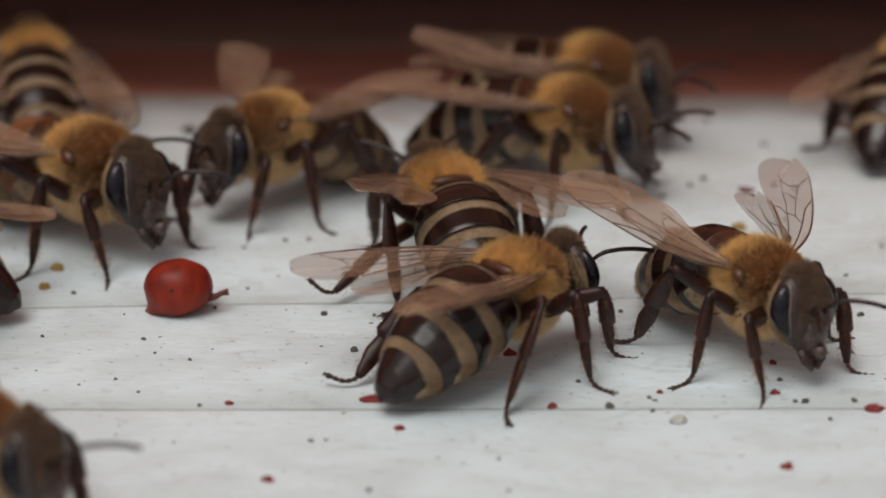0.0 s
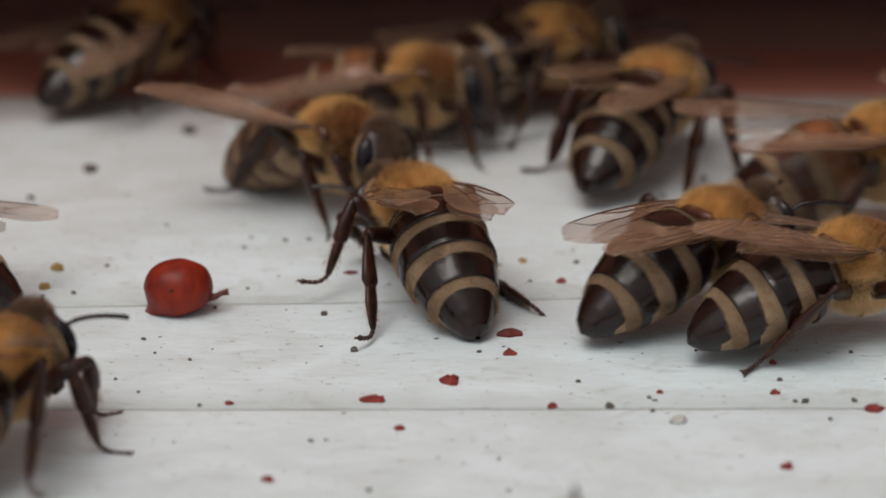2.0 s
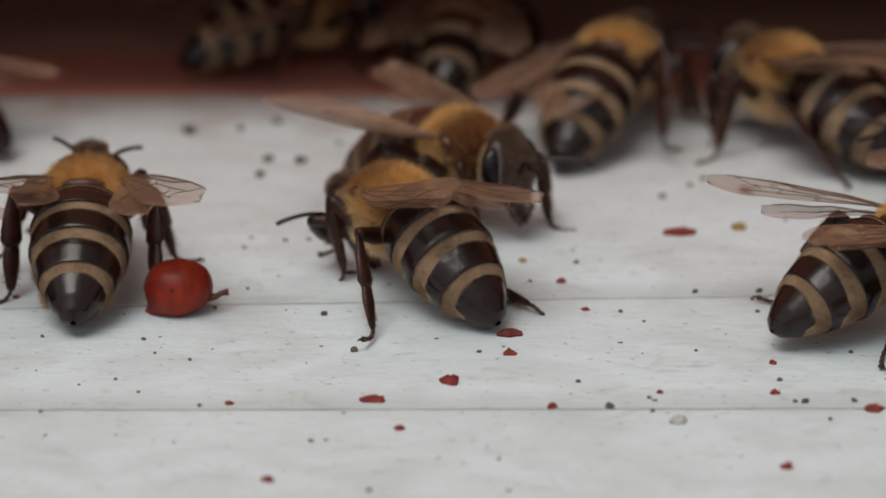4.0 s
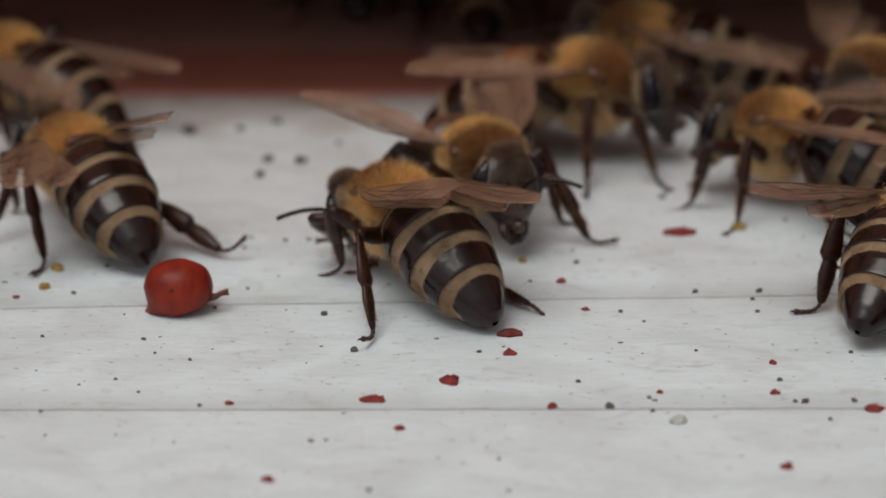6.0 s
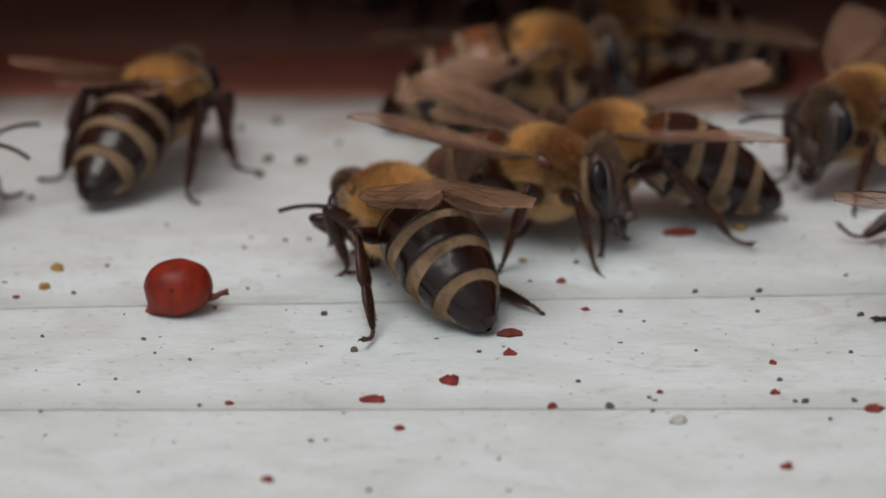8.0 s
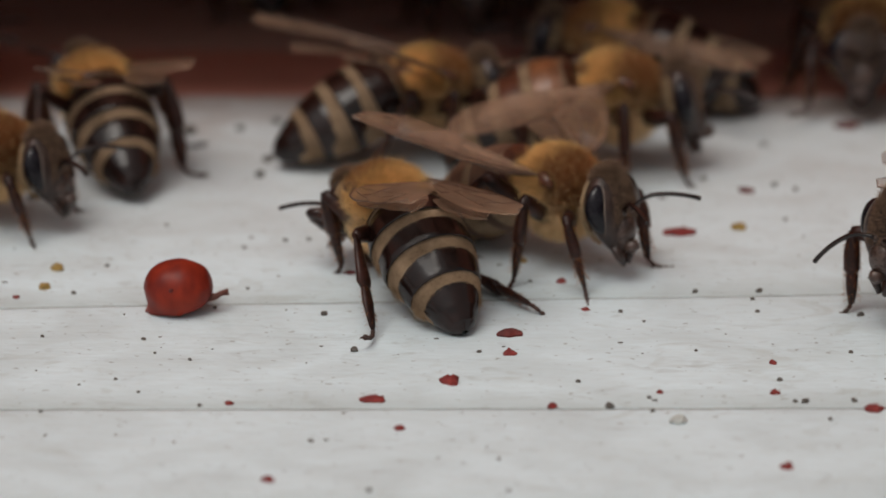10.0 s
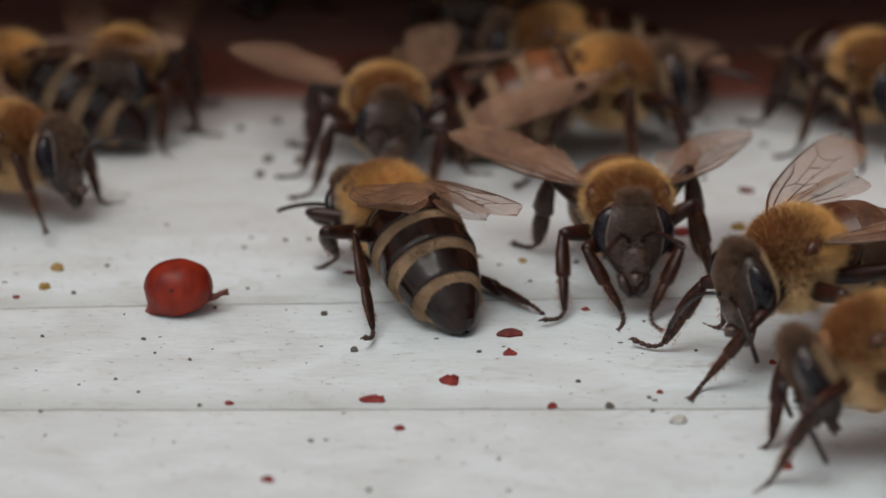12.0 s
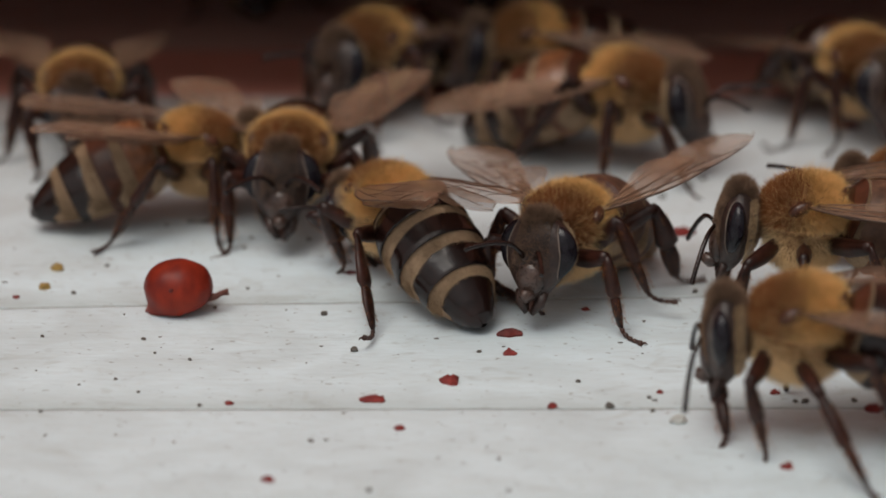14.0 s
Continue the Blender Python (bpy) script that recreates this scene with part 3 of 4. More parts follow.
    def basis(p, q):
        x = (q - p).normalized()
        z = (up - x * up.dot(x))
        z = z.normalized()
        out = way.cross(up)
        z = x.cross(out).normalized()
        if z.dot(up + way) < 0:
            z = -z
        m = Matrix((x, z.cross(x), z)).transposed().to_4x4()
        return Matrix.Translation(p * MM) @ m

    leg, shin = basis(hip, knee), basis(knee, ankle)
    return leg, leg.inverted() @ shin


# ---- the place ----
def plank(name, near, far, material, parent, left=-70.0, right=70.0, thick=8.0, seed=0, label=""):
    """A board across the view between two slightly wavering edges; near and far: y at the left and at the right end."""
    bm = bmesh.new()
    nx = 240
    top, low, seam = [], [], []
    for i in range(nx + 1):
        u = i / nx
        x = left + (right - left) * u
        wave = 0.10 * noise.noise(Vector((x * 0.12, seed, 0.3))) + 0.035 * noise.noise(Vector((x * 0.7, seed, 2.3)))
        wave2 = 0.10 * noise.noise(Vector((x * 0.12, seed + 1, 0.3))) + 0.035 * noise.noise(Vector((x * 0.7, seed + 1, 2.3)))
        y0 = near[0] + (near[1] - near[0]) * u + wave
        y1 = far[0] + (far[1] - far[0]) * u + wave2
        seam.append((x, y0 + 0.025, -0.048))
        col = []
        for y, z in ((y0 + 0.06, -0.35), (y0 + 0.065, -0.05), (y0 + 0.09, -0.012), (y0 + 0.16, 0.0), ((y0 + y1) / 2, 0.0), (y1 - 0.3, 0.0), (y1 - 0.08, -0.02), (y1 - 0.03, -0.09), (y1 - 0.02, -0.35)):
            col.append(bm.verts.new((x, y, z)))
        top.append(col)
        low.append((bm.verts.new((x, y0 + 0.02, -thick)), bm.verts.new((x, y1 - 0.02, -thick))))
    for i in range(nx):
        a, b = top[i], top[i + 1]
        for j in range(len(a) - 1):
            bm.faces.new((a[j], b[j], b[j + 1], a[j + 1]))
        bm.faces.new((low[i][0], low[i + 1][0], b[0], a[0]))
        bm.faces.new((a[-1], b[-1], low[i + 1][1], low[i][1]))
        bm.faces.new((low[i][1], low[i + 1][1], low[i + 1][0], low[i][0]))
    bm.faces.new([*top[0], low[0][1], low[0][0]])
    bm.faces.new([low[-1][0], low[-1][1], *top[-1][::-1]])
    bm.normal_update()
    board_part = put(name, mesh_of(name, bm, material), parent, label=label)
    if parent is not None and seed > 1:
        # An uneven grey strip fills the gap in place of the crack's own shade.
        bm = bmesh.new()
        tube(bm, seam, [0.026 + 0.034 * noise.noise(Vector((x * 0.9, seed, 7))) + 0.016 * noise.noise(Vector((x * 3.1, seed, 4))) for x, _, _ in seam], 6)
        put("joint_dirt", mesh_of("joint_dirt", bm, JOINT_SHADE), parent, label="grey strip standing in for the joint's shadow line")
    return board_part


def slab(name, lo, hi, material, parent=None, edge=0.6):
    """A sawn timber with softened edges, between two corners."""
    bm = bmesh.new()
    bmesh.ops.create_cube(bm, size=1.0)
    for v in bm.verts:
        v.co = Vector([(lo[k] + hi[k]) / 2 + v.co[k] * (hi[k] - lo[k]) for k in range(3)])
    bmesh.ops.bevel(bm, geom=bm.edges[:], offset=edge, segments=2, affect="EDGES")
    return put(name, mesh_of(name, bm, material, smooth=False), parent)


bm = bmesh.new()
bmesh.ops.create_grid(bm, x_segments=2, y_segments=2, size=1.0)
for v in bm.verts:
    v.co = Vector((v.co.x * 900000, v.co.y * 900000, -450))
tagged(new("ground", mesh_of("ground", bm, GRASS)), "green meadow below the hive", "ground", kind="structure")

board = tagged(new("landing_board"), "white-painted wooden landing board scattered with crumbs", "board", kind="structure")
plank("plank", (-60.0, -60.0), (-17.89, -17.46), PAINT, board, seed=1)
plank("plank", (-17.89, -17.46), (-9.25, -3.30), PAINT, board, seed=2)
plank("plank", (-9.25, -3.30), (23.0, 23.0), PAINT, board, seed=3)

tagged(plank("threshold", (23.0, 23.0), (31.5, 31.2), PLINTH, None, seed=4, left=-190, right=190, thick=16.0), "red-brown wooden threshold strip behind the board", "threshold", kind="structure")
# Separate floor from where the entrance turns dark; its colour carries that shade.
tagged(plank("hive_floor", (31.5, 31.2), (110.0, 110.0), SHADE_FLOOR, None, seed=5, left=-190, right=190, thick=16.0), "wooden floor inside the hive entrance, its colour toned for the shade there", "floor", kind="structure")
# Hive front out of view, its lintel placed to shade the rear of the board.
hive = tagged(new("wall_front"), "unseen red-brown hive front, added to shade a low entrance", "wall", kind="structure")
slab("lintel", (-190, 17.0, 10.6), (190, 43, 260), BOUNCE_WOOD, hive, 1.5)
slab("jamb", (-190, 24.5, 0.2), (-75, 43, 10.5), BOUNCE_WOOD, hive)
slab("jamb", (75, 24.5, 0.2), (190, 43, 10.5), BOUNCE_WOOD, hive)
tagged(slab("wall_left", (-212, 24.5, -16), (-190.3, 132, 260), BOUNCE_WOOD), "dark wooden hive side wall", "wall", kind="structure")
tagged(slab("wall_right", (190.3, 24.5, -16), (212, 132, 260), BOUNCE_WOOD), "dark wooden hive side wall", "wall", kind="structure")
tagged(slab("wall_back", (-190, 110.3, 0.2), (190, 132, 260), BOUNCE_WOOD), "dark wooden hive back wall", "wall", kind="structure")
tagged(slab("ceiling", (-230, 10, 260.3), (230, 150, 282), BOUNCE_WOOD), "dark wooden hive roof", "ceiling", kind="structure")


def lump(name, x, y, size, material, label, category, group, long=1.0, turn=0.0, flat=0.6, seed=0):
    """A small irregular crumb lying on the board."""
    bm = bmesh.new()
    got = bmesh.ops.create_icosphere(bm, subdivisions=2, radius=0.92)["verts"]
    for v in got:
        p = v.co * (1 + 0.5 * noise.noise(v.co * 1.6 + Vector((seed * 3.1, x, y))))
        v.co = Vector((p.x * size * long, p.y * size, max(p.z, -0.45) * size * flat))
    low = min(v.co.z for v in got)
    for v in got:
        v.co.z -= low - 0.004
    ob = new(name, mesh_of(name, bm, material, smooth=False))
    ob.matrix_basis = mm(x, y, 0, 0, 0, turn)
    return tagged(ob, label, category, group)


def shard(name, x, y, size, material, label, category, group, long=1.0, turn=0.0, high=0.5, seed=0.0):
    """A torn, curled scrap: a ragged outline with a crooked ridge and a thick rim."""
    rng = random.Random(int(seed * 1000))
    bm = bmesh.new()
    n = 11
    rim, low = [], []
    lift = [rng.uniform(0.05, 0.5) * high for _ in range(n)]
    for i in range(n):
        a = 2 * math.pi * (i + rng.uniform(-0.3, 0.3)) / n
        r = size * rng.uniform(0.62, 1.12)
        px, py = r * math.cos(a) * long, r * math.sin(a)
        rim.append(bm.verts.new((px, py, size * (0.12 + lift[i]))))
        low.append(bm.verts.new((px * 0.94, py * 0.94, 0.004)))
    mid = [bm.verts.new((size * long * rng.uniform(-0.15, 0.15) + 0.45 * v.co.x, size * rng.uniform(-0.12, 0.12) + 0.45 * v.co.y, size * high * rng.uniform(0.55, 0.95))) for v in rim]
    for i in range(n):
        j = (i + 1) % n
        bm.faces.new((low[i], low[j], rim[j], rim[i]))
        bm.faces.new((rim[i], rim[j], mid[j], mid[i]))
    bm.faces.new(mid)
    bm.faces.new(low[::-1])
    bmesh.ops.triangulate(bm, faces=bm.faces[:])
    ob = new(name, mesh_of(name, bm, material, smooth=False))
    ob.matrix_basis = mm(x, y, 0, 0, 0, turn)
    return tagged(ob, label, category, group)


def berry():
    """A fallen half-flattened red berry with a puckered end and a short stalk."""
    thing = tagged(new("berry"), "fallen shiny red berry with a short stalk", "berry")
    thing.matrix_basis = mm(-11.39, -7.42, 0, 0, 0, 0)
    bm = bmesh.new()

    def shape(p):
        q = p.copy()
        base = min(1.0, max(0.0, -q.z / 1.1))
        if q.z < -0.98:
            q.z = -0.98
        if q.x > 0.2 and q.z < 0:
            q.z = max(q.z, -0.98 + 0.42 * ((q.x - 0.2) / 1.3) ** 1.4)
        if q.x < 0.2:
            q.x -= 0.92 * base ** 4 * min(1.0, 0.2 - q.x)
            q.z -= 0.12 * base
        return q
    blob(bm, (0, 0, 1.08), (1.50, 1.36, 1.20), (0, 0, 0), 40, 28, shape, 0.03)
    low = min(v.co.z for v in bm.verts)
    for v in bm.verts:
        v.co.z -= low
    put("skin", mesh_of("skin", bm, BERRY), thing)
    bm = bmesh.new()
    tube(bm, ((1.20, -0.2, 0.72), (1.60, -0.2, 0.74), (1.85, -0.1, 0.86), (2.15, -0.05, 0.90)), (0.26, 0.15, 0.12, 0.16), 8)
    put("stalk", mesh_of("stalk", bm, STALK), thing, label="dark red dried stalk")
    bm = bmesh.new()
    blob(bm, (-0.20, -1.27, 1.40), (0.11, 0.06, 0.16), (20, 0, 0), 12, 8)
    put("scar", mesh_of("scar", bm, MAROON), thing, label="small dark scar")


berry()


def chip(x, y, size, long=1.4, turn=0, m=CHIP):
    shard("red_crumb", x, y, size * 0.95, m, "tiny red berry crumb on white paint", "crumb", "red crumbs on the board", long, turn, 1.35, x)


def flake(x, y, size, long=2.2, turn=0, m=MAROON):
    shard("berry_flake", x, y, size * 1.05, m, "thin dark red flake of berry skin", "flake", "berry flakes on the board", long, turn, 1.0, x)


def bit(x, y, size, long=1.3, turn=0):
    lump("yellow_crumb", x, y, size, POLLEN, "small ochre yellow crumb", "crumb", "yellow crumbs on the board", long, turn, 0.95, x)


def grit(x, y, size, long=1.3, turn=0):
    lump("grit_grain", x, y, size, GRIT, "tiny dark grain of grit", "grain", "dark grains on the board", long, turn, 0.95, x)


chip(-1.68, -19.67, 0.18, 1.4, 16)
chip(-6.56, -24.33, 0.21, 1.5, -15)
chip(-8.53, -17.29, 0.14, 1.4, -18)
chip(4.34, -17.57, 0.18, 1.4, 19)
chip(13.36, -16.24, 0.17, 1.4, 17)
chip(17.10, -17.90, 0.27, 1.5, 2)
chip(13.04, -23.20, 0.21, 1.5, 4)
chip(5.23, -4.11, 0.18, 1.4, 11)
chip(6.18, -7.35, 0.15, 1.4, -1)
chip(13.62, -13.20, 0.15, 1.4, -4)
chip(2.77, -12.19, 0.25, 1.5, 14)
chip(0.25, -15.17, 0.32, 1.5, -15)
chip(-18.66, -5.98, 0.13, 1.4, 16)
chip(8.74, -16.18, 0.12, 1.4, -4)
flake(-2.80, -16.96, 0.28, 2.0, 4, CHIP)
flake(2.84, -10.13, 0.33, 1.7, 6, MAROON)
flake(11.02, 1.91, 0.36, 2.4, 2, CHIP)
flake(20.90, 17.48, 0.37, 2.0, 4, MAROON)
flake(-4.09, -3.02, 0.17, 2, 10, MAROON)
bit(-17.56, -4.85, 0.22, 1.4, 27)
bit(-17.30, -2.60, 0.24, 1.4, -27)
bit(13.78, 2.58, 0.26, 1.4, -6)
grit(-7.08, 12.00, 0.24, 1.4, 6)
grit(-8.69, 12.26, 0.22, 1.4, 15)
grit(-12.99, 16.57, 0.32, 1.4, 15)
flake(14.62, 7.70, 0.24, 2.0, -8, MAROON)
bit(3.60, -1.62, 0.15, 1.4, -15)
grit(6.62, -17.57, 0.16, 1.3, -35)
grit(-12.61, -10.68, 0.09, 1.3, -25)
grit(-12.00, -12.13, 0.06, 1.3, 5)
grit(-10.48, -12.85, 0.08, 1.3, -35)
grit(-13.33, -14.83, 0.06, 1.3, 10)
grit(-12.28, -16.13, 0.06, 1.3, 0)
grit(-3.70, -11.89, 0.14, 1.3, 20)
grit(-2.96, -8.05, 0.09, 1.3, -15)
grit(-5.12, -20.82, 0.09, 1.3, -15)
grit(-16.92, -10.37, 0.08, 1.3, -10)
grit(-8.61, -4.92, 0.08, 1.3, -15)
grit(5.49, -15.11, 0.09, 1.3, -30)
grit(8.32, -18.00, 0.09, 1.3, 0)
grit(8.27, -16.69, 0.09, 1.3, -30)
grit(7.66, -7.61, 0.09, 1.3, -5)
grit(11.07, -5.32, 0.12, 1.3, 25)
grit(13.88, -5.25, 0.14, 1.3, 30)
grit(13.51, -6.18, 0.09, 1.3, -25)
grit(3.86, -4.04, 0.08, 1.3, -35)
grit(6.01, -1.76, 0.11, 1.3, 25)
grit(-7.26, 1.03, 0.10, 1.3, -30)
grit(-6.17, 1.10, 0.09, 1.3, -30)
grit(-9.07, 0.09, 0.09, 1.3, 30)
grit(-8.97, 9.98, 0.22, 1.3, 25)
grit(-8.60, 18.22, 0.22, 1.3, -35)
grit(-8.84, 1.40, 0.08, 1.3, 20)
grit(-17.36, 10.65, 0.31, 1.3, -5)
grit(-19.74, 6.66, 0.16, 1.3, 30)
grit(16.08, 3.79, 0.09, 1.3, -15)
grit(17.02, 7.94, 0.11, 1.3, 0)
grit(10.52, 6.90, 0.16, 1.3, 15)
grit(17.96, -3.36, 0.09, 1.3, 30)
grit(17.96, -7.99, 0.14, 1.3, 20)
grit(20.08, 0.30, 0.09, 1.3, -5)
grit(16.08, 8.59, 0.13, 1.3, 25)
grit(14.48, -17.13, 0.14, 1.3, 20)
grit(14.10, -17.07, 0.09, 1.3, 5)
grit(16.46, -17.02, 0.11, 1.3, -35)
grit(15.28, -18.81, 0.09, 1.3, -35)
grit(1.51, -12.01, 0.09, 1.3, 5)
grit(-5.13, -7.93, 0.13, 1.3, 30)
grit(-9.88, -7.16, 0.08, 1.3, -25)
grit(-16.21, -5.45, 0.09, 1.3, -15)
grit(-15.09, -2.18, 0.09, 1.3, 5)
grit(-15.96, -18.06, 0.07, 1.3, -25)
grit(-9.71, -17.46, 0.08, 1.3, -20)
grit(2.14, -22.45, 0.07, 1.3, -30)
grit(-2.76, -25.20, 0.09, 1.3, 10)
grit(13.71, -14.94, 0.10, 1.3, 5)
grit(-15.48, -20.30, 0.06, 1.3, 15)
grit(13.66, 18.49, 0.16, 1.3, -15)
grit(16.18, 14.69, 0.13, 1.3, -5)
grit(12.73, 9.49, 0.14, 1.3, 30)
grit(11.96, 8.51, 0.13, 1.3, -25)
grit(-5.27, 14.87, 0.14, 1.3, 25)
grit(-10.43, 17.11, 0.20, 1.3, -10)
grit(-12.90, 3.03, 0.08, 1.3, -30)
grit(17.00, -12.07, 0.09, 1.3, 5)
grit(13.56, -7.61, 0.09, 1.3, 15)
grit(10.56, -11.89, 0.07, 1.3, -35)
grit(2.44, -25.20, 0.08, 1.3, -15)
grit(8.61, -8.69, 0.06, 1.3, -5)
lump("pebble", 9.25, -19.03, 0.28, STONE, "small pale grey pebble", "pebble", "", 1.3, 10, 0.75, 3)


def fine_grit():
    """The dust too small to count: one mesh of tiny grains strewn over the board."""
    rng = random.Random(4)
    bm = bmesh.new()
    for _ in range(190):
        x, y = rng.uniform(-34, 34), rng.uniform(-24, 17.5)
        s = rng.choice((0.03, 0.04, 0.05, 0.07))
        got = bmesh.ops.create_icosphere(bm, subdivisions=1, radius=s)["verts"]
        q = rng.uniform(0.8, 2.2)
        for v in got:
            v.co = Vector((x + v.co.x * q, y + v.co.y, max(0.003, v.co.z * 0.6 + s * 0.2)))
    tagged(new("dust", mesh_of("dust", bm, GRIT)), "fine dark dust strewn on white paint", "dust", kind="stuff")


fine_grit()

# ---- the bees ----
BEE = bee_meshes()


def glide(rows, t, k):
    """The value of column k at t, on a smooth curve through the rows."""
    if t <= rows[0][0]:
        return rows[0][k]
    for i in range(len(rows) - 1):
        if t <= rows[i + 1][0]:
            t0, t1 = rows[i][0], rows[i + 1][0]
            a, b = rows[i][k], rows[i + 1][k]
            slope = (b - a) / (t1 - t0)

            def tangent(j):
                if j <= 0 or j >= len(rows) - 1:
                    return 0.0
                l = (rows[j][k] - rows[j - 1][k]) / (rows[j][0] - rows[j - 1][0])
                r = (rows[j + 1][k] - rows[j][k]) / (rows[j + 1][0] - rows[j][0])
                return 0.0 if l * r <= 0 else 2 * l * r / (l + r)
            u, h = (t - t0) / (t1 - t0), t1 - t0
            return ((2 * u ** 3 - 3 * u * u + 1) * a + (u ** 3 - 2 * u * u + u) * h * tangent(i)
                    + (-2 * u ** 3 + 3 * u * u) * b + (u ** 3 - u * u) * h * tangent(i + 1))
    return rows[-1][k]


TIMES = [i / 10 for i in range(141)]


def still(rows):
    """Leaves out the rows in the middle of a standstill."""
    keep = [rows[0]]
    for i in range(1, len(rows) - 1):
        a, m, b = rows[i - 1][1], rows[i][1], rows[i + 1][1]
        if any(abs(m[r][c] - a[r][c]) > 2e-5 or abs(m[r][c] - b[r][c]) > 2e-5 for r in range(3) for c in range(4)):
            keep.append(rows[i])
    return keep + [rows[-1]]


def stride(rig, path, stance, fixed, pins=None, tall=0.0):
    """Walks a bee along its path: body rows, and six legs that plant their feet and step on in two sets of three.
    fixed: feet held up, in the bee's space, from a time on; pins: feet that stay on one spot of the board for a time;
    tall: how much higher than usual it carries its body."""
    body, size = [], rig["size"]
    for t in TIMES:
        body.append((t, mm(glide(path, t, 1), glide(path, t, 2), tall, 0, 0, glide(path, t, 3))))
    walk(rig["bee"], still(body))
    inverse = [m.inverted() for _, m in body]
    for k in LEGS:
        for s in (1, -1):
            rest = Vector(stance[k, s]) if (k, s) in stance else Vector((STANCE[k][0], s * STANCE[k][1], 0.42))
            hip = Vector((HIPS[k][0], s * HIPS[k][1], HIPS[k][2]))
            phase = (k == "middle") == (s == 1)
            rows_leg, rows_low = [], []
            planted, swing, start = None, 0, None
            for i, (t, m) in enumerate(body):
                goal = (m @ (rest * size * MM)) / MM
                goal.z = rest.z * size
                if planted is None:
                    planted = goal
                spot = next((q for q in (pins or {}).get((k, s), ()) if q[0] <= t <= q[1]), None)
                lifted = (k, s) in fixed and t >= fixed[k, s][6]
                if lifted:
                    sway = Vector((noise.noise(Vector((t * 1.7, 3, s))), noise.noise(Vector((5, t * 1.9, s))), noise.noise(Vector((2, s, t * 2.3)))))
                    foot = Vector(fixed[k, s][:3]) + sway * fixed[k, s][7]
                    planted, swing = (m @ (foot * size * MM)) / MM, 0
                elif spot:
                    planted, swing = Vector((spot[2], spot[3], rest.z * size)), 0
                    foot = (inverse[i] @ (planted * MM)) / MM / size
                else:
                    ahead = body[min(i + 2, 140)][1] @ (rest * size * MM) / MM
                    ahead.z = rest.z * size
                    off = (goal - planted).length
                    if swing == 0 and off > 0.9 and (off > 2.2 or (i % 4 < 2) == phase):
                        swing, start = 2, planted
                    if swing == 2:
                        foot = (start + ahead) / 2 + Vector((0, 0, 0.7))
                        swing = 1
                    elif swing == 1:
                        planted = Vector((ahead.x, ahead.y, rest.z * size))
                        foot, swing = planted, 0
                    else:
                        foot = planted
                    foot = (inverse[i] @ (foot * MM)) / MM / size
                a, b = leg_poses(hip, foot, k, fixed[k, s][3:6] if lifted else spot[4:] if spot and len(spot) > 4 else None)
                rows_leg.append((t, a))
                rows_low.append((t, b))
            leg, lower = rig["leg", k, s]
            walk(leg, still(rows_leg))
            low = still(rows_low)
            for o in lower:
                walk(o, low)


def wave(rig, seed, reach=35, droopy=0):
    """Feelers that sway a little, each in its own time."""
    for s in (1, -1):
        rows = []
        for i in range(48):
            t = min(14.0, i * 0.3)
            rows.append((t, mm(2.02, s * 0.26, -0.60, 0, droopy + 14 * noise.noise(Vector((t * 0.9, seed, s))), s * (reach + 22 * noise.noise(Vector((t * 0.8, s, seed + 5)))))))
        walk(rig["antenna", s], rows)


def wings(rig, left, right=None):
    """Rows of seconds, spread, lift and twist for the left and the right pair of wings (alike where only one is given)."""
    for s, rows in ((1, left), (-1, right or left)):
        walk(rig["fore", s], [(t, wing_pose(s, spread, lift, twist, True)) for t, spread, lift, twist in rows])
        walk(rig["rear", s], [(t, wing_pose(s, spread - 10 * min(1.0, max(-0.3, (spread - 8) / 24)), lift - 3, twist, False)) for t, spread, lift, twist in rows])


def carry(rig, head=(), abdomen=()):
    """Rows of seconds, turn to the left and nod of the head; and of seconds, swing to the left and droop of the abdomen."""
    if head:
        walk(rig["head"], [(t, mm(1.58, 0, 3.30 + RAISE, 0, nod, turn)) for t, turn, nod in head])
    if abdomen:
        walk(rig["abdomen"], [(t, mm(-1.42, 0, 3.45 + RAISE, 0, -droop, swing)) for t, swing, droop in abdomen])


groomer = honey_bee("dark honey bee standing and grooming beside the berry", "dark", 26, -9, 1.00)
walker = honey_bee("dark honey bee walking away over white paint", "dark", 22, -9, 0.99)
forager = honey_bee("brown honey bee with half-open wings on the board", "dark", 20, -9, 0.97)
runner = honey_bee("honey bee with a golden thorax crossing the board", "dark", 22, -9, 1.00)
guard = honey_bee("honey bee with raised wings facing outwards", "brown", 29, -9, 1.02)
striped = honey_bee("honey bee with an amber band on its abdomen", "amber", 25, -9, 1.11)
sentry = honey_bee("honey bee with golden thorax near the entrance", "dark", 23, -9, 1.06)
roamer = honey_bee("golden-haired honey bee near the hive entrance", "dark", 20, -9, 1.06)
arrival = honey_bee("honey bee with spread wings on the board", "dark", 23, -9, 1.03)
passer = honey_bee("amber-banded honey bee walking past the entrance", "amber", 21, -9, 0.99)
shade_bee = honey_bee("honey bee standing in the shade of the hive", "dark", 19, -9, 0.98)
flutterer = honey_bee("honey bee with whirring wings at the board's edge", "dark", 22, -9, 1.00)
edge_bee = honey_bee("black-tipped honey bee on the white board", "dark", 22, -9, 1.0)
leaver = honey_bee("dark honey bee walking off along the hive", "dark", 22, -9, 1.0)
drifter = honey_bee("banded honey bee beside the hive entrance", "dark", 22, -9, 1.0)
watcher = honey_bee("honey bee facing outwards by the entrance", "dark", 22, -9, 1.00)
grazer = honey_bee("amber-banded honey bee with folded wings", "amber", 22, -9, 0.99)
